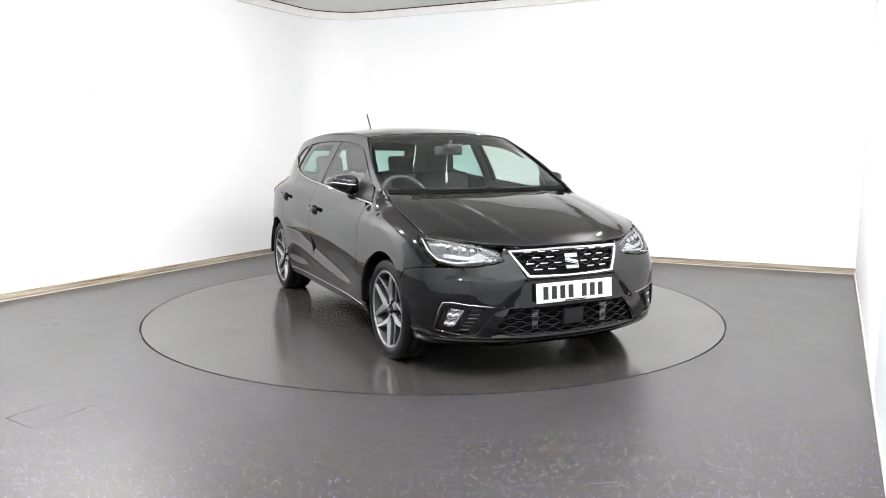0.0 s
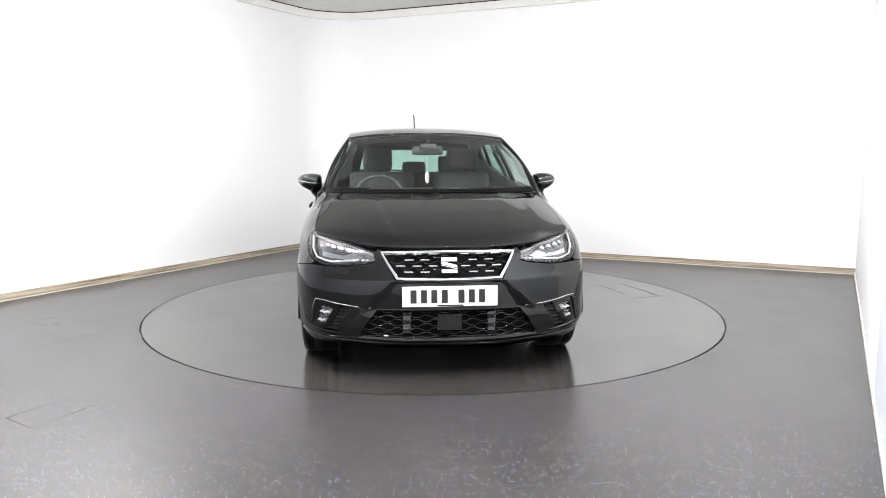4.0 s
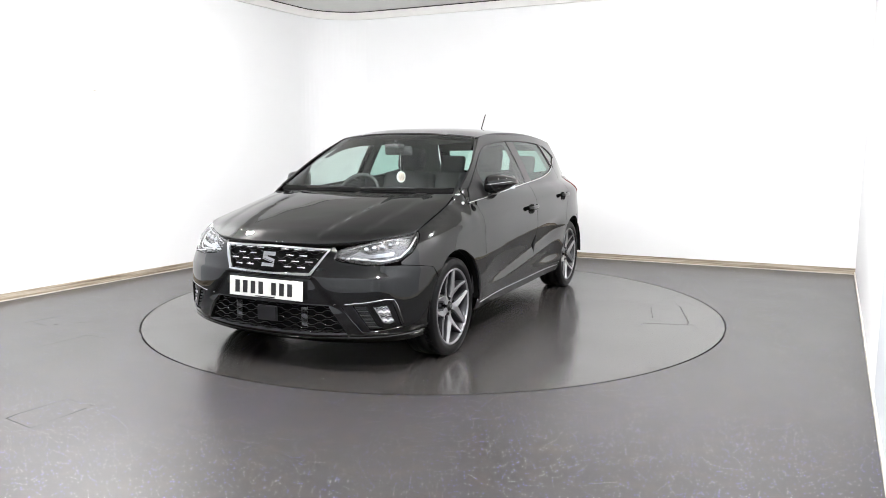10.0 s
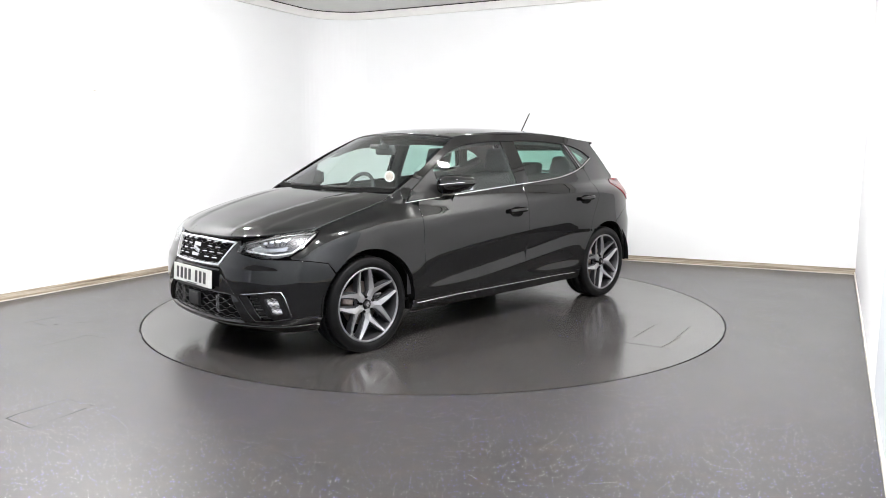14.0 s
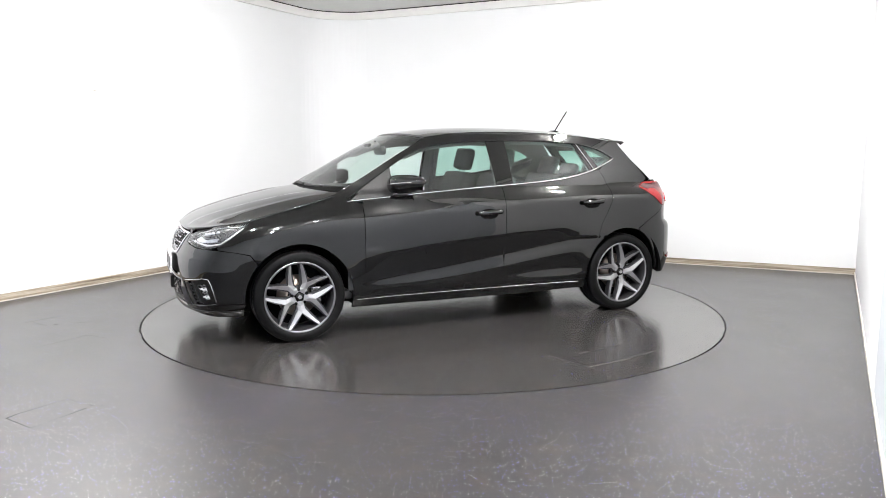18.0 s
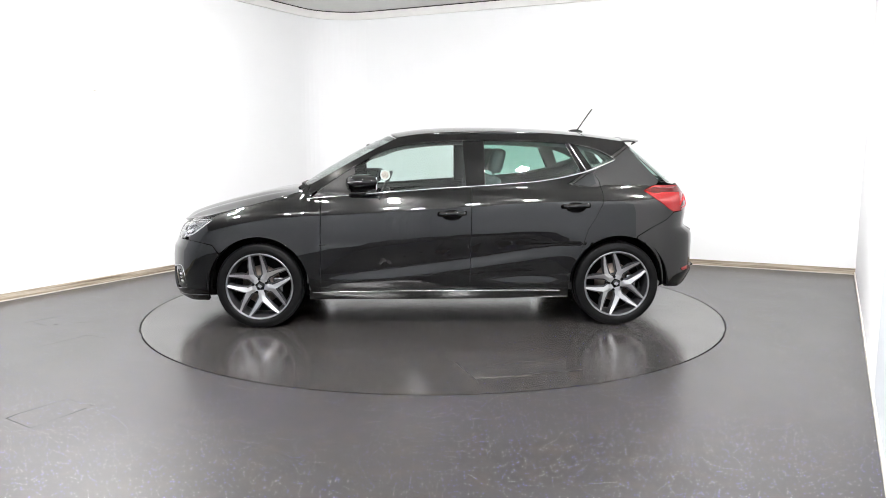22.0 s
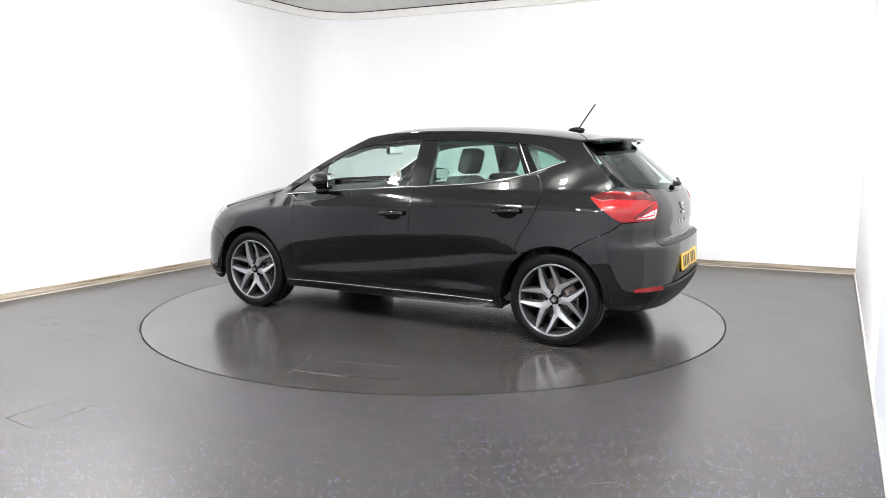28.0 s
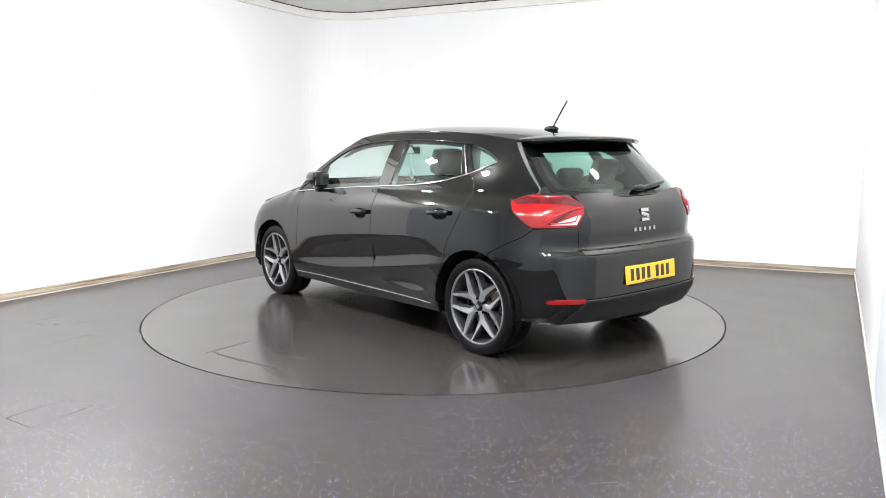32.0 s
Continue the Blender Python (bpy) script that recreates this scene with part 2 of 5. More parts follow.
groove(table, "scratch", [(-0.16, 1.975), (-0.5, 1.93)], 0.006, SCRATCH, 0.0018)


def marks(name, lines, label, category):
    """A group of cut lines in the floor, each with its own width."""
    bm = bmesh.new()
    for width, (ax, ay), (bx, by) in lines:
        L = math.hypot(bx - ax, by - ay)
        nx, ny = -(by - ay) / L * width / 2, (bx - ax) / L * width / 2
        bm.faces.new([bm.verts.new(c) for c in ((ax + nx, ay + ny, 0.0015), (ax - nx, ay - ny, 0.0015), (bx - nx * 0.6, by - ny * 0.6, 0.0015), (bx + nx * 0.6, by + ny * 0.6, 0.0015))])
    return tagged(part(name, bm, SEAM), label, category, kind="structure")


marks("floor_hatch", [(0.009, (-2.043, -2.557), (-2.02, -2.496)), (0.004, (-2.02, -2.496), (-1.884, -2.286)), (0.005, (-2.043, -2.557), (-1.861, -2.682)), (0.003, (-1.861, -2.682), (-1.769, -2.509)),
                      (0.010, (-1.724, -2.42), (-1.769, -2.509)), (0.009, (-1.737, -2.372), (-1.703, -2.391)), (0.009, (-1.68, -2.383), (-1.661, -2.381)), (0.004, (-1.884, -2.286), (-1.80, -2.335))],
      "worn rectangular access hatch outline in the dark floor", "floor hatch")
marks("floor_seam", [(0.007, (-2.876, -0.401), (-3.02, -0.609)), (0.005, (-2.961, -0.604), (-2.816, -0.698)), (0.026, (-2.776, -0.677), (-2.748, -0.667))], "short cut seam and chip in the vinyl floor", "floor seam")
marks("floor_seam", [(0.004, (-2.389, -0.973), (-2.572, -1.296)), (0.003, (-2.389, -0.973), (-2.216, -1.061))], "faint cut corner in the vinyl floor", "floor seam")
marks("floor_seam", [(0.006, (-2.552, -0.577), (-2.655, -0.624))], "short dull scrape in the vinyl floor", "floor seam")
for pts in ([(-1.25, -2.62), (0.03, -3.41)], [(1.24, -1.765), (2.45, -2.13)]):
    tagged(groove(None, "floor_seam", pts, 0.003, WELD), "faint welded seam between vinyl sheets", "floor seam", kind="structure")
scuff = new("wall_mark", mesh_of("wall_mark", [room(3.62, 0.003, 1.805), room(3.50, 0.003, 1.80), room(3.50, 0.003, 1.806), room(3.62, 0.003, 1.811)], [(0, 1, 2, 3)], SCRATCH))
tagged(scuff, "short grey scuff on the white wall", "wall mark", kind="structure")

# ---- car materials ----
PAINT = material("black_paint", (0.0009, 0.0009, 0.001), rough=0.5, spec=0.0, coat=1.0, coat_rough=0.006, noise_scale=900, noise_amount=0.3)
PAINT.node_tree.nodes["Principled BSDF"].inputs["Coat IOR"].default_value = 1.55
GLOSS = material("gloss_black_trim", (0.0015, 0.0015, 0.0015), rough=0.03, spec=0.5)
PLASTIC = material("black_plastic", (0.006, 0.006, 0.0063), rough=0.45, spec=0.35, noise_scale=30, noise_amount=0.15, bump=0.15, bump_scale=700)
DARK = material("underbody", (0.003, 0.003, 0.003), rough=0.85, spec=0.08, noise_scale=8, noise_amount=0.3)
RUBBER = material("tyre_rubber", (0.0035, 0.0035, 0.0037), rough=0.42, spec=0.14, noise_scale=40, noise_amount=0.2, bump=0.1, bump_scale=300)
ALLOY = material("machined_alloy", (0.40, 0.40, 0.41), rough=0.33, metal=0.85, noise_scale=25, noise_amount=0.06)
RIM_ALLOY = material("rim_alloy", (0.27, 0.27, 0.28), rough=0.3, metal=0.85, noise_scale=25, noise_amount=0.06)
ALLOY_DARK = material("dark_grey_alloy", (0.05, 0.05, 0.054), rough=0.35, metal=0.6, noise_scale=30, noise_amount=0.1)
CHROME = material("chrome", (0.66, 0.66, 0.67), rough=0.08, metal=1.0, rough_var=0.03, noise_scale=60)
SATIN = material("satin_chrome", (0.55, 0.55, 0.56), rough=0.25, metal=1.0)
STEEL = material("brake_steel", (0.35, 0.30, 0.26), rough=0.4, metal=0.9, noise_scale=30, noise_amount=0.2)
FABRIC = material("seat_fabric", (0.065, 0.065, 0.068), rough=0.9, noise_scale=120, noise_amount=0.3, bump=0.3, bump_scale=400)
DASH = material("dashboard_plastic", (0.04, 0.041, 0.042), rough=0.6, noise_scale=60, noise_amount=0.15, bump=0.2, bump_scale=300)
LINING = material("grey_headlining", (0.12, 0.12, 0.118), rough=0.9, noise_scale=90, noise_amount=0.15)
WHITE_PLATE = material("white_plate", (0.64, 0.64, 0.61), rough=0.3, noise_scale=20, noise_amount=0.03)
YELLOW_PLATE = material("yellow_plate", (0.80, 0.47, 0.03), rough=0.3, noise_scale=20, noise_amount=0.03)
INK = material("black_ink", (0.012, 0.012, 0.012), rough=0.4)
RED_LENS = material("red_lens", (0.20, 0.004, 0.006), rough=0.12, spec=0.3, coat=0.3)
RED_DARK = material("deep_red_lens", (0.06, 0.003, 0.004), rough=0.12, spec=0.3, coat=0.3)
RED_GLOW = material("bright_red_guide", (0.45, 0.015, 0.02), rough=0.15, spec=0.3)
REFLECTOR = material("lamp_reflector", (0.60, 0.61, 0.63), rough=0.12, metal=1.0)
LAMP_GREY = material("lamp_bezel", (0.17, 0.17, 0.175), rough=0.22, metal=0.8)
CLEAR = material("white_lens", (0.45, 0.45, 0.46), rough=0.15, coat=0.6)
MIRROR = material("mirror_glass", (0.85, 0.87, 0.87), rough=0.01, metal=1.0)
PICTURE = material("printed_disc", (0.62, 0.5, 0.45), rough=0.5, noise_scale=60, noise_amount=0.5)
PAPER = material("white_card", (0.8, 0.8, 0.78), rough=0.6)


def glass(name, tint, rough=0.0):
    """Tinted pane: straight transmission with a tint, and a Fresnel gloss on top."""
    m = bpy.data.materials.new(name)
    m.use_nodes = True
    nt = m.node_tree
    nt.nodes.remove(nt.nodes["Principled BSDF"])
    out = nt.nodes["Material Output"]
    tr = nt.nodes.new("ShaderNodeBsdfTransparent")
    tr.inputs["Color"].default_value = (*tint, 1)
    gl = nt.nodes.new("ShaderNodeBsdfGlossy")
    gl.inputs["Roughness"].default_value = rough
    lw = nt.nodes.new("ShaderNodeLayerWeight")
    lw.inputs["Blend"].default_value = 0.5
    p5 = nt.nodes.new("ShaderNodeMath")
    p5.operation = "POWER"
    p5.inputs[1].default_value = 5.0
    nt.links.new(lw.outputs["Facing"], p5.inputs[0])
    fr = nt.nodes.new("ShaderNodeMath")
    fr.operation = "MULTIPLY_ADD"
    fr.inputs[1].default_value, fr.inputs[2].default_value = 0.91, 0.085
    nt.links.new(p5.outputs[0], fr.inputs[0])
    mix = nt.nodes.new("ShaderNodeMixShader")
    nt.links.new(fr.outputs[0], mix.inputs[0])
    nt.links.new(tr.outputs[0], mix.inputs[1])
    nt.links.new(gl.outputs[0], mix.inputs[2])
    nt.links.new(mix.outputs[0], out.inputs["Surface"])
    return m


GREEN_GLASS = glass("green_glass", (0.82, 0.92, 0.885))
DARK_GLASS = glass("dark_green_glass", (0.47, 0.69, 0.62))
LENS = glass("clear_lens", (0.93, 0.94, 0.95), 0.0)


# ---- smooth curves ----
def curve(knots, soft):
    """A smoothed polyline through (x, y) knots, as a vectorised function."""
    kx, ky = np.array([k[0] for k in knots], float), np.array([k[1] for k in knots], float)
    o = np.argsort(kx)
    kx, ky = kx[o], ky[o]
    n = 3000
    pad = 4 * soft + 1e-6
    gx = np.linspace(kx[0] - pad, kx[-1] + pad, n)
    gy = np.interp(gx, kx, ky)
    lo, hi = gx < kx[0], gx > kx[-1]
    gy[lo] = ky[0] + (gx[lo] - kx[0]) * (ky[1] - ky[0]) / (kx[1] - kx[0])
    gy[hi] = ky[-1] + (gx[hi] - kx[-1]) * (ky[-1] - ky[-2]) / (kx[-1] - kx[-2])
    h = gx[1] - gx[0]
    r = max(1, int(3 * soft / h))
    ker = np.exp(-0.5 * (np.arange(-r, r + 1) * h / soft) ** 2)
    ker /= ker.sum()
    ext = np.concatenate([gy[0] - (gy[1] - gy[0]) * np.arange(r, 0, -1), gy, gy[-1] + (gy[-1] - gy[-2]) * np.arange(1, r + 1)])
    gy = np.convolve(ext, ker, "valid")
    return lambda x: np.interp(x, gx, gy)


# plan outline of the widest body line, from the middle of the nose to the middle of the tail (left half)
_PLAN = [(2.045, 0), (2.038, 0.2), (2.008, 0.40), (1.955, 0.58), (1.875, 0.725), (1.765, 0.818), (1.62, 0.863), (1.45, 0.877), (1.282, 0.881), (0.9, 0.884),
         (0.3, 0.886), (-0.3, 0.888), (-0.9, 0.888), (-1.28, 0.884), (-1.50, 0.868), (-1.70, 0.815), (-1.845, 0.715), (-1.93, 0.56), (-1.958, 0.35), (-1.968, 0.0)]
_pp = np.array(_PLAN)
_cum = np.concatenate([[0], np.cumsum(np.hypot(*np.diff(_pp, axis=0).T))])
END = float(_cum[-1])
_ext = [(-_cum[1], _PLAN[1][0])] + list(zip(_cum, _pp[:, 0])) + [(2 * END - _cum[-2], _PLAN[-2][0])]
_eyt = [(-_cum[1], -_PLAN[1][1])] + list(zip(_cum, _pp[:, 1])) + [(2 * END - _cum[-2], -_PLAN[-2][1])]
plan_x, plan_y = curve(_ext, 0.07), curve(_eyt, 0.07)
_ss = np.linspace(0, END, 4000)
_sx, _sy = plan_x(_ss), plan_y(_ss)
_mid = int(np.argmax(_sy))


def s_of_x(x):
    """Arc length along the plan at a place on the flank."""
    return np.interp(-np.asarray(x, float), -_sx, _ss)


def s_front(y):
    return np.interp(y, _sy[:_mid], _ss[:_mid])


def s_rear(y):
    return np.interp(-np.asarray(y, float), -_sy[_mid:], _ss[_mid:])


inset_low = curve([(0.10, 0.13), (0.17, 0.094), (0.21, 0.076), (0.255, 0.060), (0.30, 0.045), (0.352, 0.028), (0.378, 0.026), (0.452, 0.041), (0.56, 0.013), (0.63, 0.0),
                   (0.70, 0.002), (0.78, 0.008), (0.855, 0.016), (0.885, 0.030), (0.95, 0.060), (1.0, 0.098)], 0.013)
inset_flare = curve([(0.10, 0.12), (0.17, 0.075), (0.21, 0.046), (0.255, 0.026), (0.30, 0.012), (0.36, 0.003), (0.44, 0.0), (0.56, 0.002), (0.63, 0.0055),
                     (0.70, 0.010), (0.78, 0.016), (0.855, 0.022), (0.885, 0.033), (0.95, 0.060), (1.0, 0.098)], 0.016)
inset_nose = curve([(0.10, 0.25), (0.17, 0.12), (0.205, 0.05), (0.245, 0.01), (0.30, 0.0), (0.43, 0.001), (0.50, 0.003), (0.566, 0.012),
                    (0.576, 0.022), (0.64, 0.048), (0.70, 0.078), (0.735, 0.11), (0.77, 0.16), (0.85, 0.3)], 0.008)
inset_tail = curve([(0.10, 0.30), (0.2, 0.13), (0.25, 0.07), (0.30, 0.035), (0.37, 0.0), (0.60, 0.0), (0.662, 0.004), (0.680, 0.020), (0.692, 0.056), (0.72, 0.062),
                    (0.80, 0.052), (0.88, 0.06), (0.95, 0.085), (1.0, 0.115), (1.06, 0.16), (1.3, 0.4)], 0.007)
belt_y = curve([(1.7, 0.755), (1.4, 0.752), (1.2, 0.742), (0.97, 0.722), (0.6, 0.772), (0.3, 0.79), (0, 0.797), (-0.6, 0.795), (-1.0, 0.78), (-1.3, 0.745), (-1.5, 0.705), (-1.75, 0.64)], 0.08)
rail_y = curve([(0.97, 0.58), (0.6, 0.575), (0.3, 0.575), (0, 0.592), (-0.5, 0.605), (-1.0, 0.60), (-1.4, 0.57), (-1.8, 0.52)], 0.1)
wing_top = curve([(1.75, 0.77), (1.62, 0.80), (1.4, 0.857), (1.2, 0.905), (1.05, 0.945), (0.95, 1.0), (0.8, 1.0), (-2, 1.0)], 0.03)


def smooth01(a):
    a = np.clip(a, 0, 1)
    return a * a * a * (a * (6 * a - 15) + 10)


def flank_inset(s, z):
    """How far the flank lies inside the plan outline at a height."""
    x, yb = plan_x(s), plan_y(s)
    zt = wing_top(x)
    back = 0.8 - np.clip(x, -1.0, 1.0)
    lean = (-0.065 + 0.095 * back + 0.02 * back * back) * smooth01((z - 0.28) / 0.12) * (1 - smooth01((z - 0.52) / 0.33))
    rise = np.clip(0.004 - 0.055 * x, -0.045, 0.045) * (1 - smooth01((x - 0.85) / 0.35)) * smooth01((z - 0.70) / 0.17) * (1 - smooth01((z - 0.87) / 0.13))
    zl = z - lean - rise
    zz = np.where(z < 0.6, zl, 0.6 + (zl - 0.6) * 0.4 / (zt - 0.6))
    k = np.clip((zz - 0.78) / 0.22, 0, 1)
    scale = 1 + k * ((yb - belt_y(x)) / 0.098 - 1)
    fade = smooth01((np.maximum(x, -x - 0.12) - 1.28) / 0.3) * (1 - smooth01((z - 0.55) / 0.15)) * smooth01((z - 0.24) / 0.06)
    door = np.exp(-((x + 0.03) / 0.80) ** 6)
    top = np.minimum(zz, 1.0)
    low = (inset_low(top) * door + inset_flare(np.minimum(np.where(z < 0.6, z - rise, zz), 1.0)) * (1 - door)) * scale * (1 - 0.85 * fade)
    f = np.maximum(z - 1.0, 0) / 0.37
    f = np.where(zt < 0.999, np.maximum(zz - 1.0, 0) / 0.37, f)
    up = (belt_y(x) - rail_y(x)) * (f + 0.20 * f * (f - 1))
    return low + up


S_F0, S_F1 = float(s_front(0.52)), float(s_of_x(1.52))
S_R1, S_R0 = float(s_of_x(-1.60)), float(s_rear(0.56))


def body(s, z, off=0.0):
    """A point of the car's wall: s along the plan (negative: right half), z height, off metres outwards."""
    s, z = np.asarray(s, float), np.asarray(z, float)
    sign = np.where(s < 0, -1.0, 1.0)
    over = np.abs(s) > END
    a = np.where(over, 2 * END - np.abs(s), np.abs(s))
    sign = np.where(over, -sign, sign)
    x, y = plan_x(a), plan_y(a)
    h = 0.004
    tx, ty = plan_x(a + h) - plan_x(a - h), plan_y(a + h) - plan_y(a - h)
    L = np.hypot(tx, ty)
    nx, ny = ty / L, -tx / L
    wf = 1 - smooth01((a - S_F0) / (S_F1 - S_F0))
    wr = smooth01((a - S_R1) / (S_R0 - S_R1))
    d = flank_inset(a, z) * (1 - wf) * (1 - wr) + inset_nose(z) * wf + inset_tail(z) * wr
    # recessed middle of the nose between two slanting fins
    lim = 0.30 + (0.56 - z) * 0.9
    d = d + 0.013 / (1 + np.exp(np.clip((np.abs(y) - lim) / 0.012, -40, 40))) * wf * smooth01((z - 0.36) / 0.05) * (1 - smooth01((z - 0.55) / 0.02))
    d = d - off
    return np.stack([x - nx * d, (y - ny * d) * sign, z + 0 * s], -1)


# upper surfaces: a middle line and an edge line, joined by a crowned cross-section
def sheet(mid_knots, edge_knots, power=2.2, soft=0.06, crease=None, xpower=None):
    tm = np.linspace(0, 1, len(mid_knots))
    te = np.linspace(0, 1, len(edge_knots))
    cm = [curve(list(zip(tm, [k[i] for k in mid_knots])), soft) for i in range(2)]
    ce = [curve(list(zip(te, [k[i] for k in edge_knots])), soft) for i in range(3)]
    xp = xpower or power

    def f(u, v, off=0.0):
        t, w = np.asarray(u, float), np.asarray(v, float)
        a = np.abs(w)
        x = cm[0](t) + (ce[0](t) - cm[0](t)) * a ** xp
        z = cm[1](t) + (ce[2](t) - cm[1](t)) * a ** power
        y = ce[1](t) * w
        if crease is not None:
            z = z + crease(t, w)
        return np.stack([x, y, z + off], -1)
    return f


def bonnet_crease(t, w):
    """Two pairs of soft press lines that run back from the grille."""
    a = np.abs(w)
    c1, c2 = 0.34 + 0.24 * t, 0.66 + 0.16 * t
    up = 0.008 * (1 / (1 + np.exp(-(a - c1) / 0.012)) - 1 / (1 + np.exp(-(a - c1 - 0.20) / 0.07)))
    up2 = 0.006 * (1 / (1 + np.exp(-(a - c2) / 0.014)) - 1 / (1 + np.exp(-(a - c2 - 0.14) / 0.05)))
    return (up + up2) * smooth01(t / 0.15) * (1 - smooth01((t - 0.75) / 0.25))


BONNET = sheet([(1.955, 0.742), (1.87, 0.800), (1.74, 0.848), (1.55, 0.902), (1.30, 0.957), (1.075, 0.99)],
               [(1.625, 0.752, 0.806), (1.56, 0.752, 0.822), (1.46, 0.748, 0.846), (1.32, 0.742, 0.880), (1.14, 0.730, 0.925), (0.985, 0.705, 0.972)],
               3.2, 0.05, bonnet_crease, 3.0)
SCREEN = sheet([(1.075, 0.99), (0.90, 1.105), (0.72, 1.212), (0.54, 1.308), (0.37, 1.385)],
               [(0.965, 0.70, 0.995), (0.80, 0.672, 1.085), (0.635, 0.642, 1.180), (0.47, 0.61, 1.270), (0.30, 0.578, 1.352)], 2.4, 0.08)
ROOF = sheet([(0.36, 1.391), (0.16, 1.425), (-0.10, 1.440), (-0.45, 1.442), (-0.80, 1.430), (-1.15, 1.402), (-1.47, 1.355)],
             [(0.29, 0.580, 1.357), (0.10, 0.591, 1.384), (-0.12, 0.60, 1.396), (-0.45, 0.608, 1.398), (-0.78, 0.606, 1.387), (-1.10, 0.594, 1.362), (-1.39, 0.572, 1.322)], 2.6, 0.05)
BACKLIGHT = sheet([(-1.50, 1.318), (-1.60, 1.24), (-1.70, 1.155), (-1.80, 1.065), (-1.868, 1.002)],
                  [(-1.40, 0.555, 1.298), (-1.47, 0.578, 1.235), (-1.545, 0.602, 1.165), (-1.62, 0.622, 1.095), (-1.69, 0.625, 1.035)], 2.4, 0.06)


# ---- panels ----
def dense(poly, step):
    out = []
    for (ax, ay), (bx, by) in zip(poly, poly[1:] + poly[:1]):
        n = max(1, int(math.ceil(math.hypot(bx - ax, by - ay) / step)))
        out += [(ax + (bx - ax) * i / n, ay + (by - ay) * i / n) for i in range(n)]
    return out


def inside(px, py, poly):
    r = np.zeros(len(px), bool)
    q = poly[-1]
    for p in poly:
        if p[1] != q[1]:
            hit = ((p[1] > py) != (q[1] > py)) & (px < (q[0] - p[0]) * (py - p[1]) / (q[1] - p[1]) + p[0])
            r ^= hit
        q = p
    return r


def panel(name, poly, fmap, mat, parent, holes=(), step=0.04, edge=0.02, thick=0.014, off=0.0, scale=(1, 1), label="", mirror=False, vis_shadow=True):
    """A sheet panel: an outline (with holes) in a surface's own two coordinates, meshed, laid on the surface and turned in at its rim."""
    from mathutils.geometry import delaunay_2d_cdt
    su, sv = scale
    rings = [dense([(u * su, v * sv) for u, v in p], edge) for p in (poly, *holes)]
    pts, eds = [], []
    for ring in rings:
        b = len(pts)
        pts += ring
        eds += [(b + i, b + (i + 1) % len(ring)) for i in range(len(ring))]
    nb = len(pts)
    arr = np.array(rings[0])
    gx, gy = np.meshgrid(np.arange(arr[:, 0].min(), arr[:, 0].max(), step), np.arange(arr[:, 1].min(), arr[:, 1].max(), step))
    gx, gy = gx.ravel(), gy.ravel()
    ok = inside(gx, gy, rings[0])
    for ring in rings[1:]:
        ok &= ~inside(gx, gy, ring)
    gx, gy = gx[ok], gy[ok]
    if len(gx):
        bp = np.array(pts)
        d = np.min((gx[:, None] - bp[None, :, 0]) ** 2 + (gy[:, None] - bp[None, :, 1]) ** 2, axis=1)
        keep = d > (0.45 * min(step, edge * 1.6)) ** 2
        pts += list(zip(gx[keep], gy[keep]))
    vs, _, fs, *_ = delaunay_2d_cdt([Vector(p) for p in pts], eds, [], 0, 1e-7)
    uv = np.array([(v.x, v.y) for v in vs])
    cen = np.array([uv[list(f)].mean(axis=0) for f in fs])
    ok = inside(cen[:, 0], cen[:, 1], rings[0])
    for ring in rings[1:]:
        ok &= ~inside(cen[:, 0], cen[:, 1], ring)
    fs = [tuple(f) for f, k in zip(fs, ok) if k]
    uv = uv / np.array([su, sv])
    u, v = uv[:, 0], uv[:, 1]
    P = fmap(u, v, off)
    h = 0.004
    du = fmap(u + h / su, v, off) - fmap(u - h / su, v, off)
    dv = fmap(u, v + h / sv, off) - fmap(u, v - h / sv, off)
    Nn = np.cross(du, dv)
    Nn /= np.linalg.norm(Nn, axis=1)[:, None] + 1e-12
    heart = np.stack([np.clip(P[:, 0], -1.2, 1.2), P[:, 1] * 0, P[:, 2] * 0 + 0.5], 1)
    flip = np.sign(np.sum(Nn * (P - heart), axis=1).mean())
    Nn *= flip
    # rim: the boundary edges turn inwards
    count = {}
    for f in fs:
        for a, b in ((f[0], f[1]), (f[1], f[2]), (f[2], f[0])):
            count[(a, b)] = count.get((a, b), 0) + 1
    rim = [(a, b) for a, b in count if (b, a) not in count]
    verts, norms, faces = [tuple(p) for p in P], [tuple(n) for n in Nn], list(fs)
    if flip < 0:
        faces = [f[::-1] for f in faces]
    if thick:
        out_dir = {}
        for a, b in rim:
            e = P[b] - P[a]
            o = np.cross(e, Nn[a]) * flip
            o /= np.linalg.norm(o) + 1e-12
            for k in (a, b):
                out_dir[k] = out_dir.get(k, 0) + o
        i1, i2 = {}, {}
        for k, o in out_dir.items():
            o = o / (np.linalg.norm(o) + 1e-12)
            i1[k] = len(verts)
            verts.append(tuple(P[k] + o * 0.0012 - Nn[k] * 0.0022))
            n = o * 0.8 + Nn[k] * 0.6
            norms.append(tuple(n / np.linalg.norm(n)))
            i2[k] = len(verts)
            verts.append(tuple(P[k] + o * 0.0012 - Nn[k] * thick))
            norms.append(tuple(o))
        for a, b in rim:
            q1, q2 = (b, a, i1[a], i1[b]), (i1[b], i1[a], i2[a], i2[b])
            faces += [q1, q2] if flip > 0 else [q1[::-1], q2[::-1]]
    verts, norms = np.array(verts), np.array(norms)
    if mirror:
        verts, norms = verts * (1, -1, 1), norms * (1, -1, 1)
        faces = [f[::-1] for f in faces]
    me = bpy.data.meshes.new(name)
